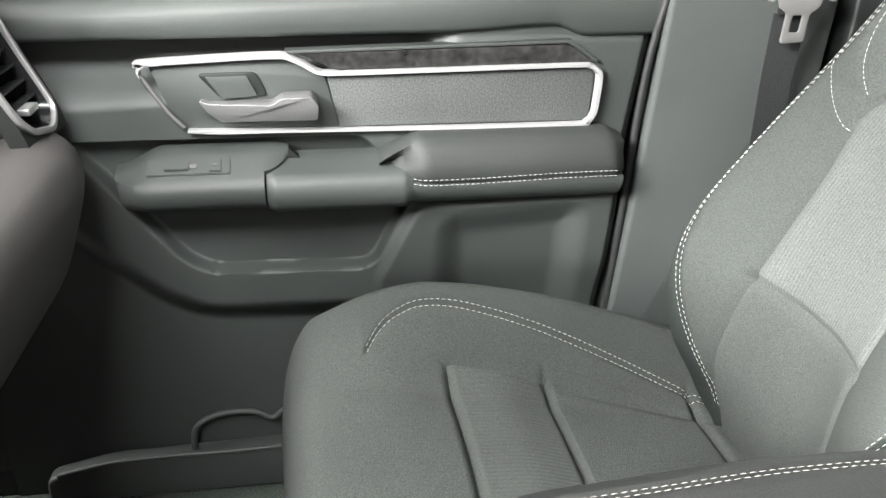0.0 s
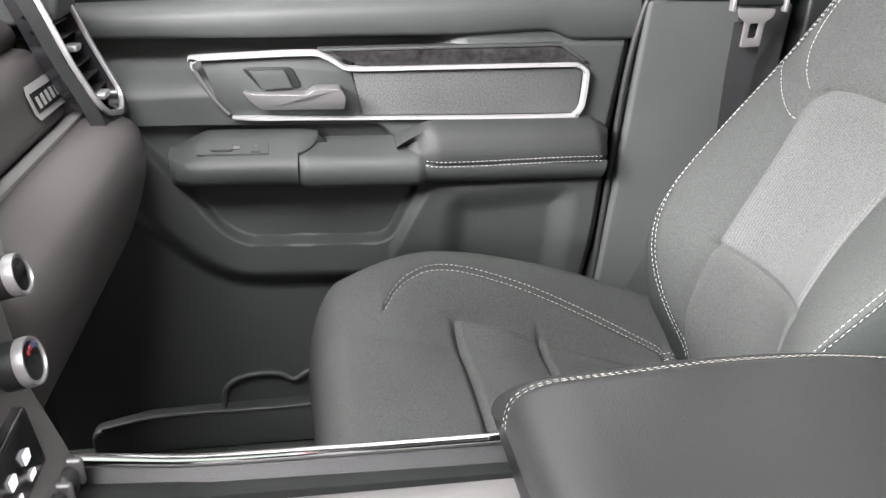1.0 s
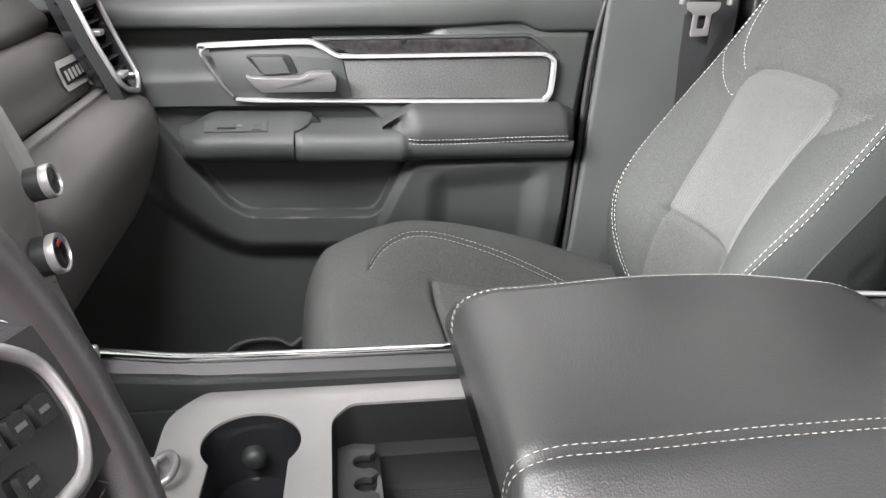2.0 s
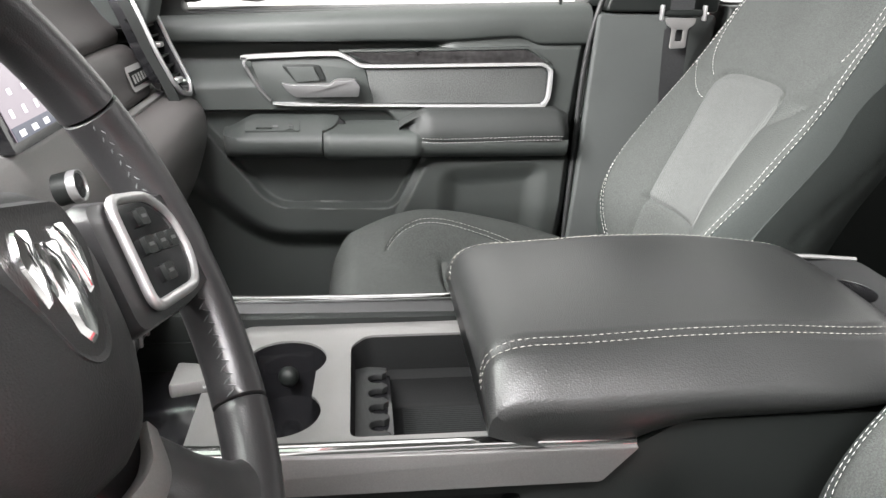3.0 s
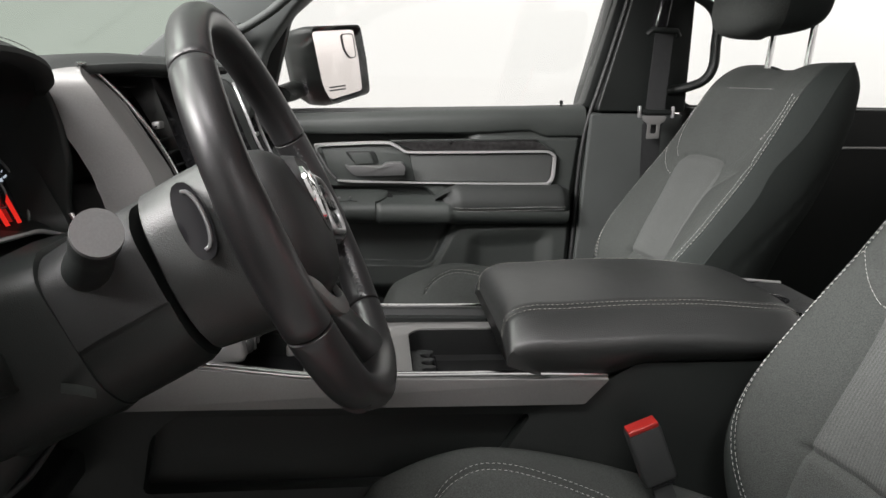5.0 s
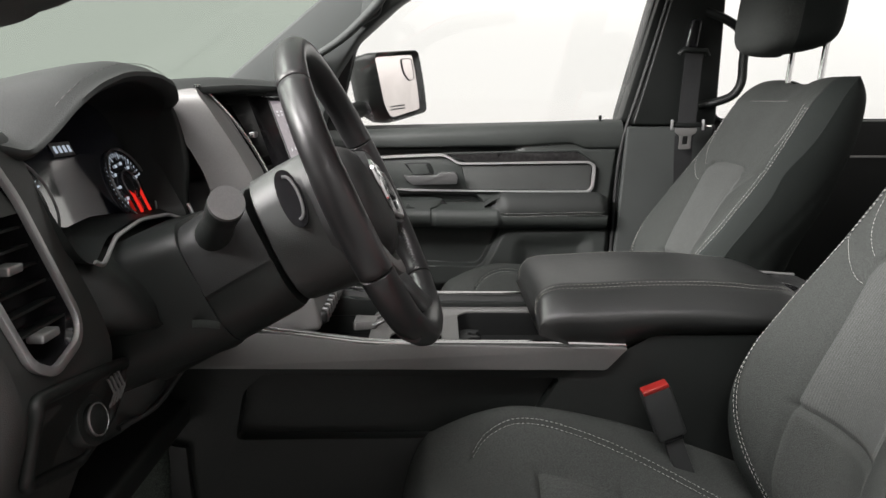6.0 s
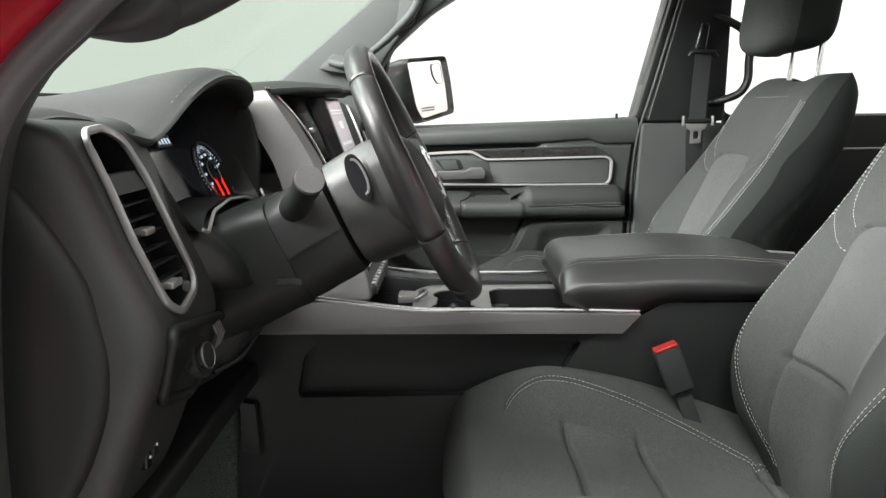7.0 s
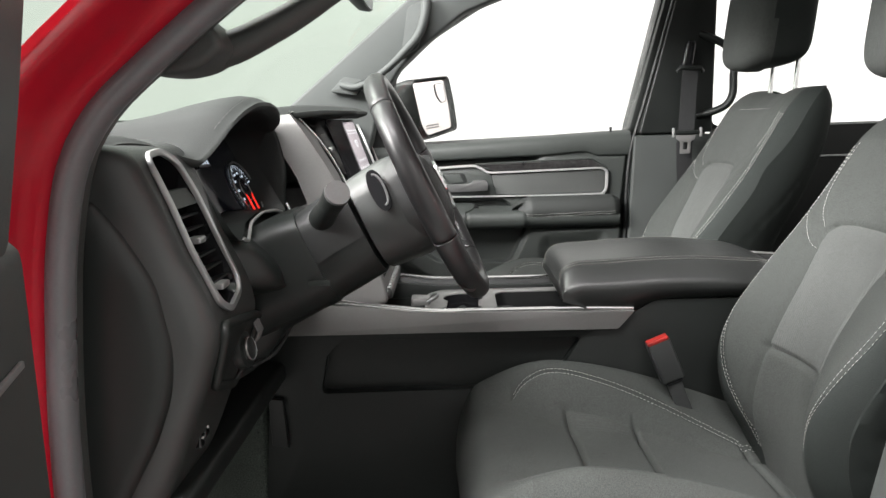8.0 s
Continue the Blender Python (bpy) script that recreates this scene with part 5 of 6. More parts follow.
        edge = smooth_path([(sx(z) + 0.003 - d, (y if s > 0 else 2 * C - y), z) for y, z, d in ((0.064, 0.906, 0.004), (0.076, 0.907, 0.0), (0.091, 0.902, 0), (0.104, 0.883, 0), (0.112, 0.856, 0), (0.132, 0.785, 0), (0.139, 0.70, 0), (0.140, 0.62, 0))], 60)
        part("chrome_edge", sweep(edge, circle(0.0027, 8), (1, 0, 0)), CHROME, dash, "chrome edge line")
    # screen stack
    body = [(sx(z) - 0.006, y, z) for y, z in ((0.10, 0.90), (2 * C - 0.10, 0.90), (2 * C - 0.135, 0.74), (2 * C - 0.14, 0.60), (0.14, 0.60), (0.135, 0.74))]
    part("stack_face", (body + [(x - 0.05, y, z) for x, y, z in body], [(0, 1, 2, 5), (5, 2, 3, 4)] + [(i, (i + 1) % 6, 6 + (i + 1) % 6, 6 + i) for i in range(6)]), HARD, dash)
    part("stack_brow", prism(fillet([(-0.56, 0.895), (-0.464, 0.894), (-0.458, 0.901), (-0.470, 0.909), (-0.58, 0.912)], 0.006), 0.132, 2 * C - 0.132, "y", 0.006, 3), DASHTOP, dash)
    def scr(y, z, off=0.0):
        return (-0.432 - (z - 0.772) * 0.34 + off, y, z)
    def plate(name, y0, y1, z0, z1, off, material, parent, label="", thick=0.012):
        f = [scr(y0, z0, off), scr(y1, z0, off), scr(y1, z1, off), scr(y0, z1, off)]
        return part(name, (f + [(x - thick, y, z) for x, y, z in f], [(0, 1, 2, 3), (0, 4, 5, 1), (1, 5, 6, 2), (2, 6, 7, 3), (3, 7, 4, 0)]), material, parent, label)
    scrn = plate("screen", 0.180, 0.356, 0.764, 0.892, 0.0, GLOSS, dash, "lit touchscreen showing the radio", 0.03)
    plate("screen_image", 0.190, 0.346, 0.772, 0.886, 0.001, SCREENGLOW, scrn, "warm pinkish radio page", 0.0005)
    plate("button_bar", 0.190, 0.346, 0.7722, 0.783, 0.0018, SCREENBLUE, scrn, "", 0.0005)
    for i in range(6):
        y = 0.199 + i * 0.0258
        plate("icon", y, y + 0.011, 0.7745, 0.7795, 0.0026, SCREENWHITE, scrn, "", 0.0004)
        plate("icon", y + 0.002, y + 0.008, 0.789, 0.796, 0.0018, SCREENWHITE, scrn, "", 0.0004)
    for i in range(5):
        y = 0.205 + i * 0.029
        plate("icon", y, y + 0.012, 0.868, 0.8705, 0.0018, SCREENWHITE, scrn, "", 0.0004)
        plate("icon", y + 0.002, y + 0.010, 0.8625, 0.865, 0.0018, SCREENWHITE, scrn, "", 0.0004)
    for i in range(4):
        plate("icon", 0.215 + i * 0.03, 0.222 + i * 0.03, 0.806, 0.811, 0.0018, SCREENWHITE, scrn, "", 0.0004)
    font = bpy.data.curves.new("station", "FONT")
    font.body, font.size, font.extrude = "93.7", 0.020, 0.0002
    tmp = new("station_text", font)
    me = bpy.data.meshes.new_from_object(tmp.evaluated_get(bpy.context.evaluated_depsgraph_get()))
    bpy.data.objects.remove(tmp)
    me.transform(Matrix.Translation(scr(0.250, 0.836, 0.002)) @ Euler((radians(90 - 19), 0, radians(90)), "XYZ").to_matrix().to_4x4())
    part("station_text", me, SCREENWHITE, scrn)
    for s in (1, -1):
        def Y(y):
            return y if s > 0 else 2 * C - y
        cv = part("centre_vent", ([(sx(z) + 0.0, Y(y), z) for y, z in ((0.116, 0.888), (0.176, 0.888), (0.178, 0.765), (0.140, 0.765))], [(0, 1, 2, 3)]), GLOSS, dash, "dark centre air vent")
        for z in np.linspace(0.785, 0.880, 7):
            y0 = float(np.interp(z, [0.765, 0.888], [0.142, 0.120]))
            x = sx(z)
            b = [(x + 0.002, Y(y0), z), (x + 0.002, Y(0.172), z), (x + 0.009, Y(0.172), z + 0.001), (x + 0.009, Y(y0), z + 0.001)]
            part("slat", (b + [(p, q, r + 0.002) for p, q, r in b], [(0, 1, 2, 3), (7, 6, 5, 4), (2, 6, 7, 3)]), HARD, cv)
        part("vent_tab", block(sx(0.835) + 0.004, sx(0.835) + 0.013, Y(0.152) - 0.012, Y(0.152) + 0.012, 0.831, 0.840, 0.002), SATIN, cv, "small silver vent tab")
    # lower stack: knobs, climate keys, toggles
    part("lower_fascia", prism(fillet([(-0.60, 0.765), (-0.438, 0.765), (-0.418, 0.70), (-0.412, 0.62), (-0.395, 0.56), (-0.39, 0.53), (-0.60, 0.50)], 0.01), 0.130, 2 * C - 0.130, "y", 0.006, 3), SILVERPLATE, dash, "satin grey lower stack")
    for y, z, r, lab in ((0.205, 0.727, 0.014, "black start knob with a bright face"), (0.386, 0.716, 0.0145, "ribbed black volume knob"), (0.374, 0.655, 0.0175, "round silver-ringed temperature knob")):
        x = -0.412
        kb = part("knob", lathe([(r, 0), (r, 0.016), (r * 0.93, 0.020), (r * 0.9, 0.0185), (0.001, 0.0185)], (x, y, z), (0.97, 0, 0.22), 30), HARD, dash, lab)
        part("knob_ring", lathe([(r * 1.01, 0.013), (r * 1.03, 0.016), (r * 0.99, 0.0205), (r * 0.90, 0.0205), (r * 0.88, 0.0190)], (x, y, z), (0.97, 0, 0.22), 30), SATIN, kb, "bright ring")
        part("knob_face", lathe([(r * 0.88, 0.0188), (r * 0.7, 0.0192), (0.001, 0.0192)], (x, y, z), (0.97, 0, 0.22), 30), GLOSS, kb)
    for a, m in ((60, REDPLASTIC), (80, REDPLASTIC), (100, SCREENBLUE), (120, SCREENBLUE), (140, SCREENBLUE)):
        part("temperature_mark", lathe([(0.0022, 0.0195), (0.002, 0.0200)], (-0.412, 0.374 - 0.0115 * math.cos(radians(a)), 0.655 + 0.0115 * math.sin(radians(a))), (0.97, 0, 0.22), 8), m, kb)
    part("climate_panel", prism(fillet([(-0.50, 0.625), (-0.404, 0.625), (-0.398, 0.575), (-0.50, 0.570)], 0.004), 0.165, 2 * C - 0.165, "y", 0.003), GLOSS, dash, "black climate panel with white keys")
    for i in range(7):
        y = 0.185 + i * 0.026
        part("key_print", block(-0.4015, -0.3995, y, y + 0.009, 0.596, 0.604, 0), SCREENWHITE, dash)
        part("key_print", block(-0.4005, -0.3985, y, y + 0.009, 0.582, 0.587, 0), SCREENWHITE, dash)
    for i in range(9):
        y = 0.150 + i * 0.0275
        tg = part("toggle", block(-0.424, -0.384, y, y + 0.0205, 0.532, 0.556, 0.009, 4), DARKPLASTIC, dash, "black toggle switch with silver band")
        part("toggle_band", block(-0.425, -0.3835, y + 0.0207, y + 0.0272, 0.5315, 0.5565, 0.003), LEVER, tg)
    # passenger side: upper face, glove door, lower shelf
    up = smooth_path([(-0.625, 0, 0.882), (-0.604, 0, 0.870), (-0.575, 0, 0.825), (-0.548, 0, 0.785), (-0.555, 0, 0.770)], 16)
    part("upper_face", loft([[(x, y, z) for x, _, z in up] for y in (0.44, 0.55, 0.75, 0.905)], False, False), DASHFACE, dash)
    gl = smooth_path([(-0.560, 0, 0.772), (-0.535, 0, 0.770), (-0.524, 0, 0.758), (-0.512, 0, 0.720), (-0.505, 0, 0.695), (-0.512, 0, 0.686)], 18)
    part("upper_glove_door", loft([[(x - e, y, z) for x, _, z in gl] for y, e in ((0.43, 0.0), (0.60, 0.0), (0.80, 0), (0.897, 0), (0.905, 0.02))], False, False), DASHFACE, dash, "upper glove box door")
    part("glove_gap", prism([(-0.56, 0.770), (-0.52, 0.688), (-0.56, 0.66)], 0.43, 0.93, "y", 0), GLOSS, dash)
    part("glove_strip", sweep([(-0.497, 0.43, 0.684), (-0.497, 0.92, 0.684)], fillet([(-0.005, -0.008), (0.005, -0.008), (0.005, 0.008), (-0.005, 0.008)], 0.002, 2), (1, 0, 0)), SILVERPLATE, dash, "satin strip under the glove door")
    bd = part("badge_plate", ([(-0.5085 - (z - 0.72) * 0.33, y, z) for y, z in ((0.800, 0.716), (0.806, 0.708), (0.926, 0.706), (0.932, 0.714), (0.934, 0.736), (0.928, 0.744), (0.808, 0.746), (0.802, 0.738))], [tuple(range(8))]), PAINTSILVER, dash, "small silver trim badge")
    part("badge_field", ([(-0.5065 - (z - 0.72) * 0.33, y, z) for y, z in ((0.806, 0.716), (0.928, 0.714), (0.928, 0.736), (0.807, 0.738))], [(0, 1, 2, 3)]), HARD, bd)
    for i in range(7):
        y = 0.813 + i * 0.0163
        part("badge_bar", ([(-0.505 - (z - 0.72) * 0.33, y + d, z) for d, z in ((0, 0.720), (0.010, 0.720), (0.010, 0.733), (0, 0.733))], [(0, 1, 2, 3)]), PAINTSILVER, bd)
    sh = smooth_path([(-0.515, 0, 0.682), (-0.49, 0, 0.684), (-0.450, 0, 0.682), (-0.424, 0, 0.668), (-0.414, 0, 0.640), (-0.425, 0, 0.585), (-0.465, 0, 0.500), (-0.54, 0, 0.43), (-0.68, 0, 0.40)], 36)
    part("lower_glove_box", loft([[(x - e, y, z) for x, _, z in sh] for y, e in ((0.395, 0.05), (0.42, 0.01), (0.45, 0), (0.70, 0), (0.88, 0), (0.935, 0.01), (0.962, 0.03), (0.972, 0.08))], False, False), DASHFACE, dash, "lower glove box, rounded black bin")
    part("under_panel", block(-1.15, -0.60, -0.44, 0.97, 0.38, 0.42, 0.01), HARD, dash)


RIMTHREAD = mat("rim_thread", (0.10, 0.107, 0.107), 0.7, var=0.1)
DARKTHREAD = mat("grey_thread", (0.085, 0.085, 0.085), 0.8, var=0.1)
dashboard()


# ---- steering wheel and column ----
WHEEL_AT = Vector((-0.290, DRV - 0.020, 0.778))
WN, WU = Vector((0.907, 0, 0.423)), Vector((-0.423, 0, 0.907))


def w3(a, b, c):
    """A point of the wheel: a toward the driver, b across, c up in the wheel's plane."""
    return WHEEL_AT + WN * a + Vector((0, b, 0)) + WU * c


TURNED = radians(15)


def t3(a, b, c):
    """The same with the wheel turned a little to the right."""
    return w3(a, b * math.cos(TURNED) + c * math.sin(TURNED), c * math.cos(TURNED) - b * math.sin(TURNED))


def wheel():
    sw = thing("steering_wheel", "black leather steering wheel with silver-edged buttons", "steering wheel", tuple(WHEEL_AT))
    R, n = 0.181, 144

    def ring_at(ang):
        c, s = math.cos(ang), math.sin(ang)
        flat = 0.010 * float(sstep(-0.80, -1.0, s))
        out = []
        grip = 1.0 + 0.06 * math.exp(-((ang % math.pi - 0.35) / 0.5) ** 2)
        for q in np.linspace(0, 2 * math.pi, 20, endpoint=False):
            rr = R - flat + 0.0148 * math.cos(q) * grip
            out.append(t3(0.0172 * math.sin(q) * grip, rr * c, rr * s))
        return out

    spans = [(-33, 34, "rim_grip"), (34, 146, "rim_top"), (146, 213, "rim_grip"), (213, 327, "rim_bottom")]
    for a0, a1, nm in spans:
        angs = np.linspace(radians(a0 + 0.5), radians(a1 - 0.5), max(int((a1 - a0) / 2.2), 8))
        rings = [ring_at(a) for a in angs]
        def tight(r, k):
            m = sum(r, Vector()) / len(r)
            return [m + (p - m) * k for p in r]
        rings = [tight(ring_at(angs[0] - 0.005), 0.93)] + rings + [tight(ring_at(angs[-1] + 0.005), 0.93)]
        g = part(nm, loft(rings), WHEEL, sw, "smooth black leather rim section")
        if nm == "rim_grip":
            zig = []
            for i, a in enumerate(np.linspace(angs[0], angs[-1], 46)):
                o = 0.004 if i % 2 else -0.004
                zig.append(t3(0.004 + o, (R - 0.0160) * math.cos(a), (R - 0.0160) * math.sin(a)))
            part("stitching", stitches([zig], 0.0060, 0.003, 0.0009, 0.0004, tuple(t3(0.004, (R - 0.05) * math.cos((angs[0] + angs[-1]) / 2), (R - 0.05) * math.sin((angs[0] + angs[-1]) / 2)) - t3(0.004, R * math.cos((angs[0] + angs[-1]) / 2), R * math.sin((angs[0] + angs[-1]) / 2)))), RIMTHREAD, g, "dark grey cross stitching")
    # hub pad
    shape = fillet([(-0.058, 0.064), (0.058, 0.064), (0.078, 0.034), (0.072, -0.040), (0.038, -0.084), (-0.038, -0.084), (-0.072, -0.040), (-0.078, 0.034)], 0.026, 6)
    rings = []
    for a, k in ((-0.045, 0.90), (-0.030, 0.93), (-0.018, 0.93), (-0.008, 0.91), (0.001, 0.87), (0.009, 0.79), (0.015, 0.67), (0.0195, 0.50), (0.0225, 0.30), (0.0235, 0.08)):
        rings.append([t3(a, y * k - 0.012, u * k - (1 - k) * 0.006) for y, u in shape])
    part("hub_pad", loft(rings), DARKPLASTIC, sw, "soft black hub pad")
    part("hub_back", loft([[t3(a, y * k, u * k) for y, u in shape] for a, k in ((-0.030, 1.02), (-0.042, 1.04), (-0.070, 1.02), (-0.105, 0.97), (-0.108, 0.90))]), PODPLASTIC, sw, "black plastic back of the hub")
    # plain emblem shield
    sh = fillet([(-0.020, 0.026), (0.020, 0.026), (0.025, 0.010), (0.010, -0.024), (0.0, -0.029), (-0.010, -0.024), (-0.025, 0.010)], 0.005, 3)
    em = part("emblem_recess", loft([[t3(0.014, y * 1.55 - 0.012, u * 1.45 + 0.008) for y, u in sh], [t3(0.0236, y * 1.35 - 0.012, u * 1.28 + 0.008) for y, u in sh], [t3(0.0226, y * 1.2 - 0.012, u * 1.15 + 0.008) for y, u in sh]]), DARKPLASTIC, sw, "dark emblem field")
    mid = [(-0.006, 0.018), (0.006, 0.018), (0.010, 0.002), (0.006, -0.022), (0.0, -0.028), (-0.006, -0.022), (-0.010, 0.002)]
    part("emblem", loft([[t3(a, y * k - 0.012, u * k + 0.008) for y, u in mid] for a, k in ((0.0224, 1.0), (0.0260, 0.9), (0.0275, 0.5))]), CHROME, em, "plain chrome emblem bar")
    for q in (-1, 1):
        lobe = fillet([(q * 0.008, 0.024), (q * 0.019, 0.025), (q * 0.024, 0.010), (q * 0.017, -0.010), (q * 0.013, 0.004)], 0.003, 2)
        part("emblem", loft([[t3(a, q * 0.016 + (y - q * 0.016) * k - 0.012, 0.011 + (u - 0.011) * k + 0.008) for y, u in lobe] for a, k in ((0.0224, 1.0), (0.0255, 0.9), (0.0268, 0.5))]), CHROME, em, "plain chrome emblem wing")
    for s in (-1, 1):
        # lower spoke
        way = smooth_path([tuple(t3(a, s * y, u)) for a, y, u in ((-0.020, 0.022, -0.066), (-0.015, 0.040, -0.088), (-0.008, 0.060, -0.112), (-0.005, 0.082, -0.134), (-0.002, 0.100, -0.150))], 40)
        part("lower_spoke", sweep(way, circle(0.026, 20, 0.011), tuple(WN), False, list(np.interp(np.linspace(0, 1, 40), [0, 0.2, 0.55, 0.85, 1], [0.95, 1.0, 0.92, 1.12, 1.35]))), WHEEL, sw, "smooth leather lower spoke")
        # rear audio switch
        ov = [(0.013 * math.copysign(abs(math.cos(t)) ** 0.8, math.cos(t)), 0.033 * math.sin(t)) for t in np.linspace(0, 2 * math.pi, 20, endpoint=False)]
        au = part("rear_switch", loft([[t3(-0.062 + p, s * 0.086 * k, u + 0.016) for p, u in ov] for k in (0.94, 1.01)]), GLOSS, sw, "black rear audio switch")
        part("rear_switch_trim", sweep([t3(-0.062 + p * 0.75, s * 0.0875, u * 0.75 + 0.016) for p, u in ov[15:] + ov[:6]], circle(0.0018, 6), (0, 1, 0)), LEVER, au)
        # side spoke with a button panel
        if s < 0:
            continue
        sp = fillet([(0.060, 0.044), (0.135, 0.042), (0.178, 0.044), (0.178, -0.020), (0.135, -0.028), (0.055, -0.030)], 0.010, 3)
        spoke = part("side_spoke", loft([[t3(a, s * y, u * k) for y, u in sp] for a, k in ((-0.012, 0.8), (-0.008, 0.95), (0.004, 1.0), (0.011, 0.92))]), WHEEL, sw)
        bp = fillet([(0.080, 0.040), (0.128, 0.040), (0.150, 0.026), (0.154, 0.000), (0.140, -0.018), (0.074, -0.020)], 0.010, 4)
        part("button_panel", loft([[t3(a, s * y, u) for y, u in bp] for a in (0.009, 0.0145)]), GLOSS, spoke, "black button panel")
        part("panel_frame", sweep([t3(0.0145, s * y, u) for y, u in bp], circle(0.0032, 8), tuple(WN), True), SATIN, spoke, "satin silver button frame")
        for by, bu in ((0.100, 0.012), (0.117, 0.012), (0.108, 0.028), (0.108, -0.005), (0.133, 0.012)):
            bsh = fillet([(by - 0.006, bu - 0.005), (by + 0.006, bu - 0.005), (by + 0.006, bu + 0.005), (by - 0.006, bu + 0.005)], 0.002, 2)
            b = part("button", loft([[t3(a, s * y, u) for y, u in bsh] for a in (0.0146, 0.0175)]), HARD, spoke)
            mk = [(by - 0.0035, bu - 0.001), (by + 0.0035, bu - 0.001), (by + 0.0035, bu + 0.001), (by - 0.0035, bu + 0.001)]
            part("print_mark", ([t3(0.0177, s * y, u) for y, u in mk], [(0, 1, 2, 3)]), LEVER, spoke)
    # silver lower accent under the pad
    arc = smooth_path([tuple(t3(a, y, u)) for a, y, u in ((-0.026, -0.088, -0.040), (-0.012, -0.080, -0.052), (-0.002, -0.068, -0.066), (0.002, -0.044, -0.086), (0.002, -0.012, -0.091), (0.001, 0.024, -0.086), (-0.004, 0.046, -0.070))], 90)
    part("lower_accent", sweep(arc, fillet([(-0.008, -0.004), (0.008, -0.004), (0.008, 0.004), (-0.008, 0.004)], 0.002, 2), tuple(WN), False, list(np.interp(np.linspace(0, 1, 90), [0, 0.3, 0.85, 1], [0.35, 1, 1, 0.6]))), SILVERPLATE, sw, "dark satin silver accent under the hub")


wheel()


def column():
    col = thing("steering_column", "black plastic steering column shroud with a stalk", "steering column", (-0.45, DRV - 0.02, 0.70))
    shape = fillet([(-0.080, 0.050), (-0.055, 0.068), (0.055, 0.068), (0.080, 0.050), (0.076, -0.050), (0.046, -0.082), (-0.046, -0.082), (-0.076, -0.050)], 0.02, 4)
    rings = []
    for a, k, d in ((-0.112, 0.97, 0.0), (-0.118, 1.0, 0.0), (-0.17, 1.0, -0.004), (-0.22, 0.97, -0.010), (-0.30, 0.90, -0.02)):
        rings.append([w3(a, y * k, u * k + d) for y, u in shape])
    half = [(y, u) for y, u in shape if u > -0.012]
    order = sorted(range(len(half)), key=lambda i: math.atan2(half[i][1] + 0.012, half[i][0]))
    half = [(half[order[0]][0], -0.012)] + [half[i] for i in order] + [(half[order[-1]][0], -0.012)]
    part("upper_shroud", loft([[w3(a, y * k * 1.004, u * k * 1.004 + d) for y, u in half] for a, k, d in ((-0.112, 0.97, 0.0), (-0.118, 1.0, 0.0), (-0.17, 1.0, -0.004), (-0.22, 0.97, -0.010), (-0.30, 0.90, -0.02))]), DARKPLASTIC, col, "grey-black upper half of the column shroud")
    part("lower_shroud", loft(rings), HARD, col, "black lower half of the column shroud")
    part("shroud_boot", loft([[w3(a, y * k, u * k + d) for y, u in shape] for a, k, d in ((-0.195, 1.03, -0.004), (-0.205, 1.06, -0.004), (-0.24, 1.08, 0.0), (-0.36, 1.05, 0.0))]), HARD, col, "black gaiter behind the shroud")
    a, b = Vector((-0.452, -0.215, 0.742)), Vector((-0.412, -0.298, 0.790))
    way = (b - a)
    st = part("stalk", lathe([(0.020, -0.01), (0.019, 0.02), (0.0165, 0.05), (0.0175, way.length - 0.035), (0.0185, way.length - 0.012), (0.0175, way.length), (0.014, way.length + 0.001), (0.013, way.length - 0.001), (0.001, way.length - 0.001)], a, way, 26), HARD, col, "black column stalk")
    part("stalk_ring", lathe([(0.0182, way.length - 0.004), (0.0178, way.length + 0.0015), (0.0150, way.length + 0.0015)], a, way, 26), LEVER, st)
    part("tilt_lever", loft([[Vector((x, y, z)) + Vector((0.4, -0.3, 0.0)) * 0.006 * a + Vector((0, 0, 1)) * 0.004 * b for a, b in ((-1, -1), (1, -1), (1.2, 0), (1, 1), (-1, 1), (-1.2, 0))] for x, y, z in ((-0.52, -0.19, 0.640), (-0.483, -0.226, 0.647), (-0.455, -0.248, 0.654), (-0.438, -0.260, 0.656))]), PLASTIC, col, "short flat tilt lever")


column()

# ---- pillars, glass surround and outer body ----
apil = fillet([(-0.80, 0.86), (-0.727, 0.937), (-0.373, 1.224), (-0.26, 1.312), (0.45, 1.335), (0.45, 1.285), (0.03, 1.268), (-0.135, 1.212), (-0.215, 1.182), (-0.327, 1.100), (-0.395, 1.040), (-0.46, 0.945), (-0.50, 0.80), (-0.75, 0.78)], 0.012)
structure("trim_a_pillar_passenger", prism(apil, 0.90, 0.99, "y", 0.012, 3), PILLAR, "grey-green windshield pillar trim", "pillar trim")
grab = thing("passenger_grab_handle", "grey grab handle on the passenger windshield pillar", "grab handle", (-0.45, 0.88, 1.0))
part("grip", sweep(smooth_path([(-0.565, 0.885, 0.992), (-0.520, 0.862, 0.985), (-0.450, 0.855, 1.020), (-0.385, 0.855, 1.075), (-0.340, 0.858, 1.125), (-0.322, 0.862, 1.175), (-0.318, 0.885, 1.225)], 40), circle(0.011, 12, 0.016), (0, 1, 0), False, list(np.interp(np.linspace(0, 1, 40), [0, 0.3, 0.7, 1], [1.0, 0.85, 1.1, 1.4]))), PILLAR, grab)
part("mount", prism(fillet([(-0.60, 0.975), (-0.525, 0.962), (-0.505, 1.005), (-0.56, 1.015)], 0.008), 0.875, 0.905, "y", 0.004), PILLAR, grab)
part("mount", prism(fillet([(-0.395, 1.06), (-0.345, 1.09), (-0.31, 1.22), (-0.37, 1.20)], 0.01), 0.872, 0.905, "y", 0.004), PILLAR, grab)

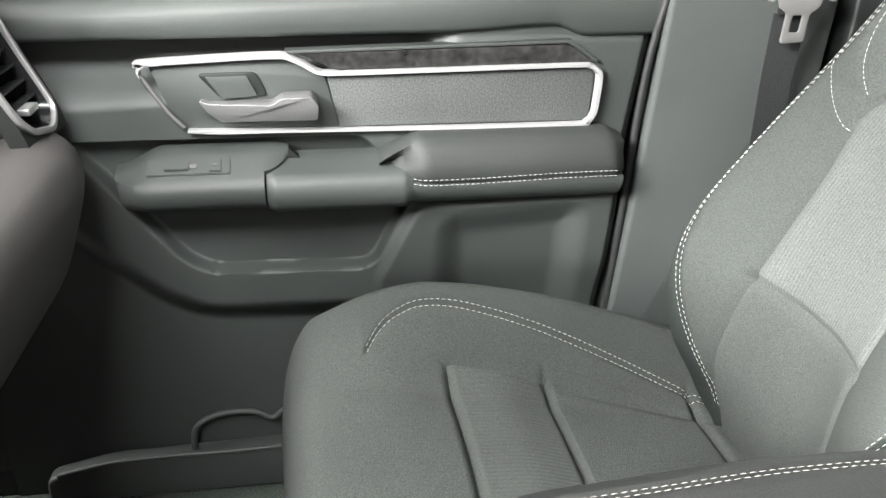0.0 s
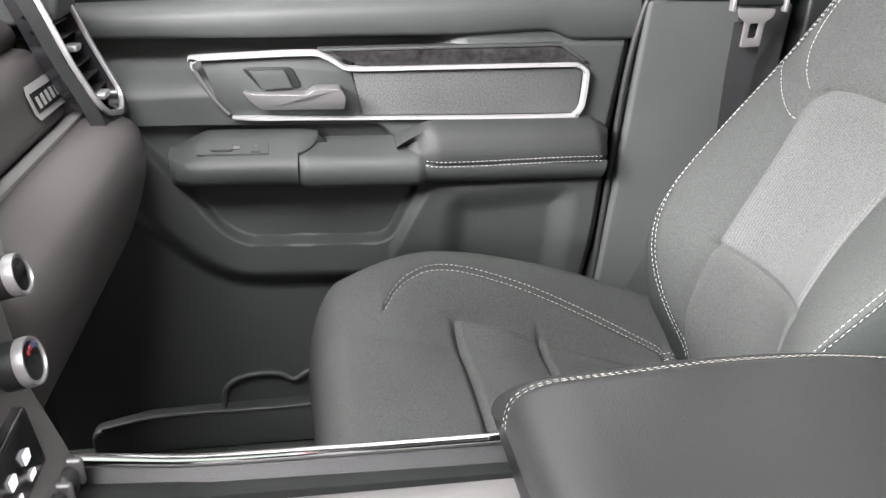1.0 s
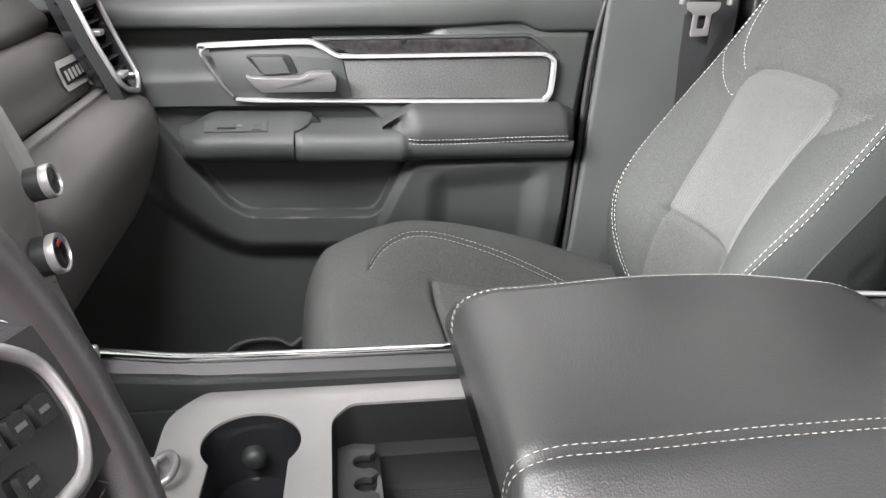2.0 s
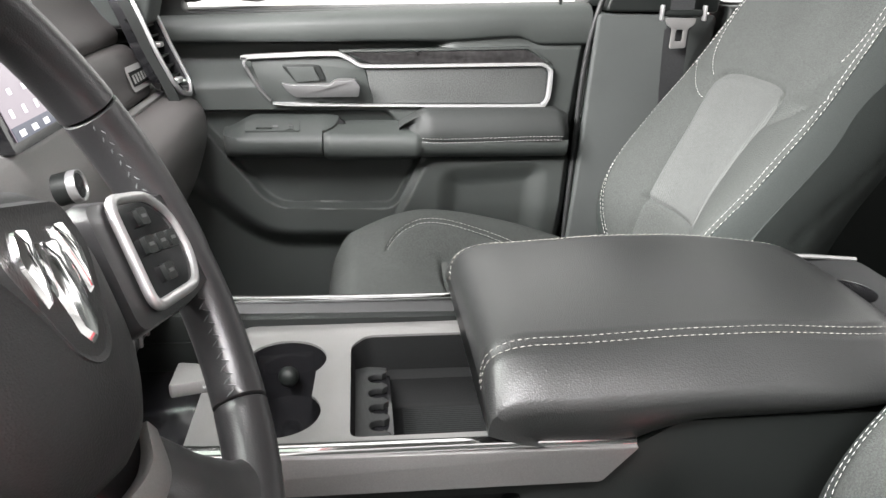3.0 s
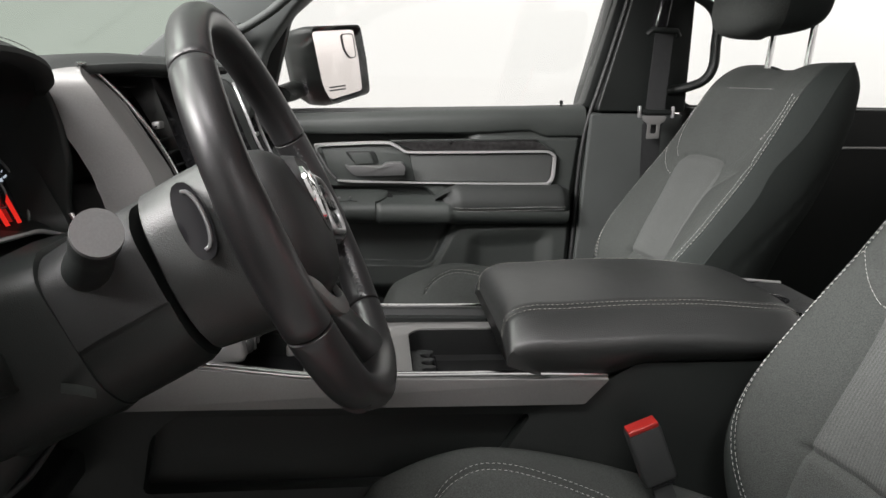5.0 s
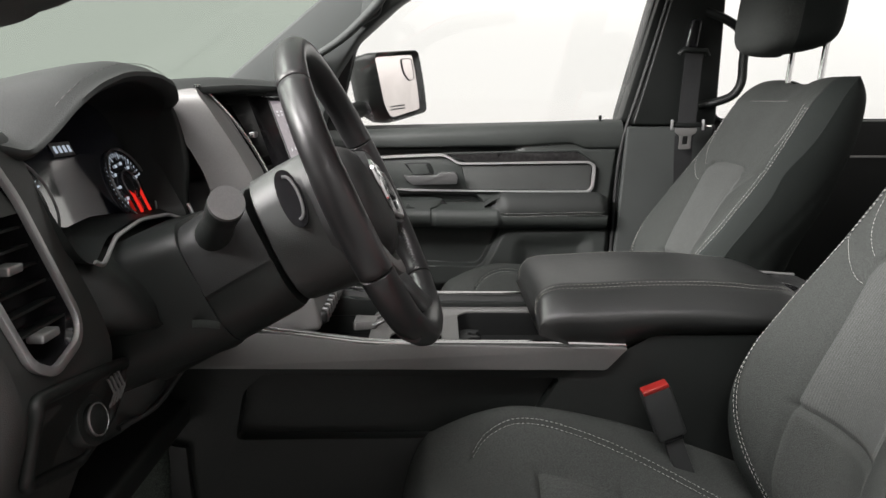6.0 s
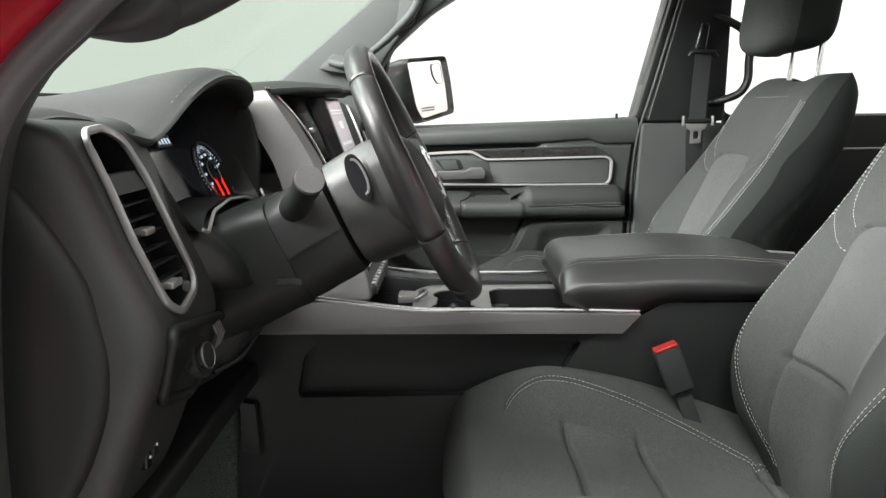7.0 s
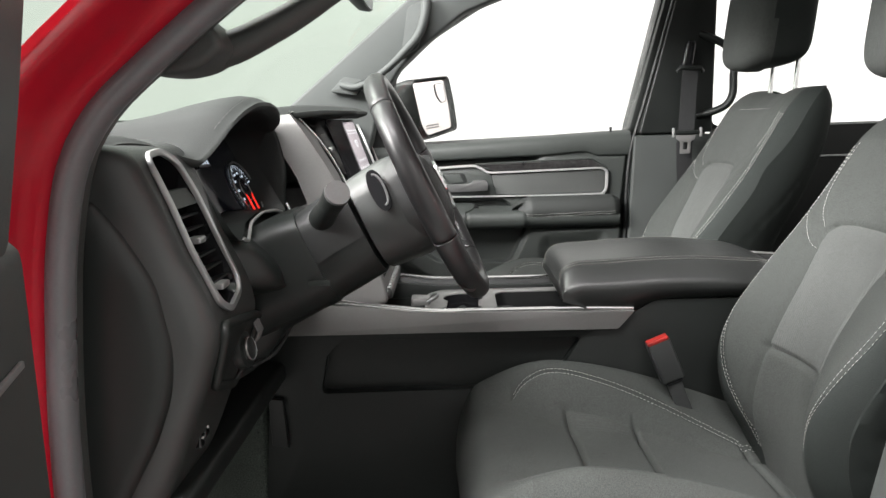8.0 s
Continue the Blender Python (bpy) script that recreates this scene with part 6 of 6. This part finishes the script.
OPEN = smooth_path([(0.16, 1.255), (-0.12, 1.205), (-0.30, 1.125), (-0.395, 1.068), (-0.485, 1.006), (-0.562, 0.946), (-0.612, 0.902), (-0.645, 0.852), (-0.667, 0.770), (-0.681, 0.660), (-0.690, 0.530), (-0.690, 0.38), (-0.672, 0.22), (-0.615, 0.11), (-0.50, 0.055), (-0.30, 0.045), (0.14, 0.045)], 120)
mid = np.array([-0.1, 0.65])
tang = np.gradient(OPEN, axis=0)
tang /= np.linalg.norm(tang, axis=1)[:, None]
outw = np.stack([-tang[:, 1], tang[:, 0]], 1)
outw *= np.sign(((OPEN - mid) * outw).sum(1))[:, None]


def along(section):
    """A section (outward, y) carried round the front of the driver's door opening."""
    return loft([[(p[0] + o[0] * a, y, p[1] + o[1] * a) for a, y in section] for p, o in zip(OPEN, outw)], True, True)


structure("trim_door_seal_driver", along([(0.003 + 0.015 * math.cos(a), -0.545 + 0.020 * math.sin(a)) for a in np.linspace(0, 2 * math.pi, 14, endpoint=False)]), RUBBER, "grey-black rubber seal round the door opening", "door seal")
structure("wall_body_driver", along([(0.010, -0.530), (0.012, -0.560), (0.020, -0.568), (0.028, -0.600), (0.033, -0.636), (0.039, -0.655), (0.044, -0.658), (0.047, -0.652), (0.053, -0.655), (0.058, -0.645), (0.060, -0.61), (0.060, -0.50), (0.03, -0.50)]), RED, "glossy red painted body of the pickup", "body")
structure("trim_a_pillar_driver", along([(-0.010, -0.535), (-0.008, -0.520), (0.002, -0.495), (0.012, -0.470), (0.03, -0.452), (0.05, -0.47), (0.04, -0.53)]), PLASTIC, "dark windshield pillar trim", "pillar trim")
grab = thing("driver_grab_handle", "dark grab handle on the driver's windshield pillar", "grab handle", (-0.5, -0.46, 0.96))
part("grip", sweep(smooth_path([(-0.610, -0.492, 0.978), (-0.560, -0.460, 0.970), (-0.512, -0.448, 0.970), (-0.460, -0.445, 0.990), (-0.400, -0.445, 1.022), (-0.330, -0.450, 1.070), (-0.27, -0.47, 1.13)], 40), circle(0.012, 12, 0.017), (0, 1, 0), False, list(np.interp(np.linspace(0, 1, 40), [0, 0.15, 0.35, 0.6, 1], [2.0, 1.9, 1.55, 1.25, 1.3]))), PLASTIC, grab)
part("mount", prism(fillet([(-0.640, 0.955), (-0.595, 0.944), (-0.552, 0.938), (-0.515, 0.946), (-0.490, 0.966), (-0.497, 0.984), (-0.54, 1.02), (-0.62, 1.02)], 0.018, 8), -0.52, -0.428, "y", 0.022, 6), PLASTIC, grab)

structure("trim_b_pillar_driver", prism(fillet([(0.205, 0.05), (0.228, 0.42), (0.265, 0.60), (0.33, 0.85), (0.46, 1.33), (0.60, 1.33), (0.42, 0.80), (0.40, 0.05)], 0.01), -0.545, -0.49, "y", 0.014, 3), PILLAR, "grey driver's side pillar trim", "pillar trim")
structure("wall_body_pillar", prism(fillet([(0.215, 0.0), (0.240, 0.42), (0.277, 0.60), (0.34, 0.85), (0.47, 1.36), (0.62, 1.36), (0.45, 0.80), (0.42, 0.0)], 0.01), -0.66, -0.552, "y", 0.02, 3), RED, "red painted centre pillar of the body", "body")
structure("wall_side_rear", prism([(0.42, 0.0), (0.45, 0.84), (1.7, 0.84), (1.7, 0.0)], -0.60, -0.50, "y", 0.01), HARD, "dark rear door trim on the driver's side", "wall")

rg = thing("rear_grab_handle", "black grab handle behind the centre pillar", "grab handle", (0.54, 0.97, 0.97))
part("grip", sweep(smooth_path([(0.480, 0.99, 1.112), (0.520, 0.970, 1.092), (0.553, 0.957, 1.066), (0.567, 0.953, 1.036), (0.567, 0.952, 0.985), (0.565, 0.953, 0.930), (0.550, 0.957, 0.904), (0.520, 0.968, 0.888), (0.475, 0.99, 0.876)], 40), circle(0.011, 12, 0.015), (0, 1, 0)), HARD, rg)

# rear view mirror
mir = thing("rear_view_mirror", "black-backed rear view mirror near the windshield", "mirror", (-0.44, C, 1.12))
part("mirror_shell", loft([[(-0.425 + d, C + 0.125 * k * math.copysign(abs(math.cos(a)) ** 0.6, math.cos(a)), 1.150 + 0.036 * k * math.copysign(abs(math.sin(a)) ** 0.7, math.sin(a))) for a in np.linspace(0, 2 * math.pi, 32, endpoint=False)] for d, k in ((-0.03, 0.6), (-0.018, 0.92), (0.0, 1.0), (0.006, 0.97))]), HARD, mir)
part("mirror_glass", ([(-0.4185, C + 0.119 * math.copysign(abs(math.cos(a)) ** 0.6, math.cos(a)), 1.150 + 0.031 * math.copysign(abs(math.sin(a)) ** 0.7, math.sin(a))) for a in np.linspace(0, 2 * math.pi, 32, endpoint=False)], [tuple(range(32))]), MIRROR, mir)
part("mirror_stem", sweep([(-0.45, C, 1.15), (-0.50, C, 1.19), (-0.53, C, 1.20)], circle(0.012, 10), (0, 1, 0)), HARD, mir)


# ---- outside mirror ----
def side_mirror():
    sm = thing("side_mirror", "black outside mirror with printed warning on its glass", "side mirror", (-0.36, 1.24, 0.85))
    ax, up = Vector((0.100, 0.21, 0.013)), Vector((0.022, 0.005, -0.162))
    o = Vector((-0.382, 1.15, 1.007))
    nrm = ax.cross(up).normalized()
    if nrm.x < 0:
        nrm = -nrm

    def at(u, v, d=0.0):
        return o + ax * u + up * v + nrm * d
    sq = [(0.0, 0.02), (1.0, -0.02), (1.04, 0.5), (1.02, 0.98), (0.2, 1.06), (0.06, 0.8)]
    sq = fillet(sq, 0.10, 4)
    big = [((u - 0.5) * 1.16 + 0.5, (v - 0.5) * 1.14 + 0.5) for u, v in sq]
    rings = [[at(u, v, d) for u, v in [((p - 0.5) * k + 0.5, (q - 0.5) * k + 0.5) for p, q in big]] for d, k in ((-0.004, 0.93), (0.010, 0.97), (0.012, 1.0), (-0.02, 1.03), (-0.06, 0.98), (-0.095, 0.80), (-0.115, 0.45))]
    v, f = loft(rings, True, False)
    f.append(tuple(len(big) * 6 + i for i in range(len(big))))
    part("housing", (v, f), HARD, sm, "black mirror housing")
    part("mirror_glass", ([at(u, w, 0.0) for u, w in sq], [tuple(range(len(sq)))]), MIRROR, sm, "flat mirror glass")
    spot = fillet([(0.66, 0.06), (0.94, 0.05), (0.95, 0.42), (0.80, 0.45), (0.68, 0.30)], 0.06, 3)
    part("spot_mirror", ([at(u, w, 0.002) for u, w in spot], [tuple(range(len(spot)))]), MIRROR, sm, "small convex blind spot mirror")
    part("spot_rim", sweep([at(u, w, 0.002) for u, w in spot], circle(0.0015, 6), tuple(nrm), True), BARS, sm)
    for w in (0.86, 0.91):
        for k in range(6):
            u = 0.22 + k * 0.065
            part("print_bar", ([at(u, w, 0.001), at(u + 0.048, w, 0.001), at(u + 0.048, w + 0.025, 0.001), at(u, w + 0.025, 0.001)], [(0, 1, 2, 3)]), BARS, sm)
    part("mirror_arm", loft([[Vector((x, y, z)) + Vector((0.035 * math.cos(a), 0, 0.022 * math.sin(a))) for a in np.linspace(0, 2 * math.pi, 14, endpoint=False)] for x, y, z in ((-0.46, 1.07, 0.85), (-0.44, 1.12, 0.855), (-0.42, 1.20, 0.865))]), HARD, sm)


side_mirror()


# ---- seat belts ----
def belt():
    sb = thing("seat_belt", "black seat belt with steel tongue on the pillar", "seat belt", (0.43, 0.95, 0.95))
    w = 0.0235
    def strap(pts, name="webbing"):
        rings = []
        for (x, y, z), (dx, dy) in pts:
            d = Vector((dx, dy, 0)).normalized()
            n = Vector((-d.y, d.x, 0))
            c = Vector((x, y, z))
            rings.append([c - d * w - n * 0.0008, c + d * w - n * 0.0008, c + d * w + n * 0.0008, c - d * w + n * 0.0008])
        part(name, loft(rings), WEBBING, sb, "black woven webbing")
    strap([((0.441, 0.948, 1.008), (1, 0.15)), ((0.437, 0.945, 0.95), (1, 0.15)), ((0.430, 0.942, 0.83), (1, 0.1)), ((0.427, 0.940, 0.80), (1, 0))])
    strap([((0.426, 0.945, 0.80), (1, 0)), ((0.430, 0.955, 0.72), (1, 0.1)), ((0.440, 0.962, 0.55), (1, 0.2)), ((0.450, 0.968, 0.35), (1, 0.2)), ((0.452, 0.970, 0.25), (1, 0.2))])
    part("height_adjuster", prism(fillet([(0.420, 1.015), (0.452, 1.015), (0.462, 1.090), (0.436, 1.094)], 0.012), 0.958, 0.99, "y", 0.006, 3), GLOSS, sb, "black belt height adjuster")
    part("belt_loop", sweep([(0.404, 0.952, 1.004), (0.412, 0.945, 1.014), (0.470, 0.945, 1.012), (0.477, 0.952, 1.002)], circle(0.0065, 10), (0, 1, 0)), HARD, sb)
    part("belt_stop", block(0.395, 0.470, 0.936, 0.952, 0.822, 0.834, 0.004), HARD, sb)
    for x in (0.392, 0.472):
        part("stop_clip", block(x - 0.003, x + 0.003, 0.932, 0.944, 0.815, 0.842, 0.002), SATIN, sb)
    tongue = fillet([(0.397, 0.820), (0.455, 0.820), (0.452, 0.808), (0.441, 0.802), (0.440, 0.768), (0.410, 0.766), (0.411, 0.802), (0.400, 0.808)], 0.004, 3)
    slot = fillet([(0.419, 0.800), (0.433, 0.800), (0.432, 0.779), (0.418, 0.779)], 0.003, 2)
    part("tongue", prism(tongue, 0.930, 0.9335, "y", 0.001, 2, [slot]), SILVERPLATE, sb, "steel belt tongue")


belt()


def buckle(name, at, lean, label):
    b = thing(name, label, "belt buckle", at)
    x, y, z = at
    M = Matrix.Translation((x, y, z)) @ Matrix.Rotation(radians(lean), 4, "Y")
    def mk(x0, x1, y0, y1, z0, z1, r):
        bm = block(x0, x1, y0, y1, z0, z1, r)
        bm.transform(M)
        return bm
    part("body", mk(-0.0225, 0.0225, -0.013, 0.013, -0.045, 0.040, 0.005), BUCKLE, b, "black buckle body")
    part("release_button", mk(-0.0205, 0.0205, -0.0135, 0.009, 0.036, 0.0435, 0.002), REDPLASTIC, b, "red release button")
    part("neck", mk(-0.014, 0.016, -0.009, 0.009, -0.052, -0.043, 0.002), GLOSS, b)
    part("strap", mk(-0.014, 0.014, -0.004, 0.004, -0.16, -0.05, 0.002), BUCKLE, b)


buckle("driver_belt_buckle", (0.136, 0.060, 0.426), -22, "black belt buckle with red release button")


# ---- driver's door, standing open ----
def driver_door():
    dd = thing("driver_door", "open driver's door with dark trim and red shell", "car door", (-0.72, -0.68, 0.1))
    M = Matrix.Translation((-0.715, -0.68, 0)) @ Matrix.Rotation(radians(-73), 4, "Z")
    def put(name, bm, material, label="", parent=None):
        bm.transform(M)
        return part(name, bm, material, parent or dd, label)
    put("shell", prism(fillet([(0.02, 0.06), (1.0, 0.06), (1.02, 0.83), (0.02, 0.81)], 0.03), -0.03, 0.03, "y", 0.02, 3), RED, "glossy red door skin")
    put("door_card", prism(fillet([(0.05, 0.10), (0.96, 0.10), (0.98, 0.82), (0.05, 0.80)], 0.03), 0.032, 0.085, "y", 0.02, 3), PLASTIC, "dark moulded door card")
    put("armrest", prism(fillet([(0.15, 0.53), (0.85, 0.55), (0.88, 0.63), (0.18, 0.61)], 0.03), 0.087, 0.15, "y", 0.02, 3), PLASTIC)
    put("silver_line", prism([(0.12, 0.700), (0.75, 0.705), (0.75, 0.711), (0.12, 0.706)], 0.086, 0.09, "y", 0.001), SATIN)
    put("window_frame", prism([(0.22, 0.805), (1.02, 0.83), (1.14, 1.34), (0.70, 1.34), (0.45, 1.16)], 0.0, 0.05, "y", 0.006, 2, [[(0.35, 0.835), (0.98, 0.845), (1.08, 1.29), (0.74, 1.29), (0.50, 1.14)]]), HARD)
    put("sail_trim", prism(fillet([(0.02, 1.09), (0.08, 1.0), (0.15, 0.90), (0.225, 0.805), (0.50, 0.805), (0.62, 1.34), (0.22, 1.34)], 0.01), 0.052, 0.115, "y", 0.012), PLASTIC)


driver_door()
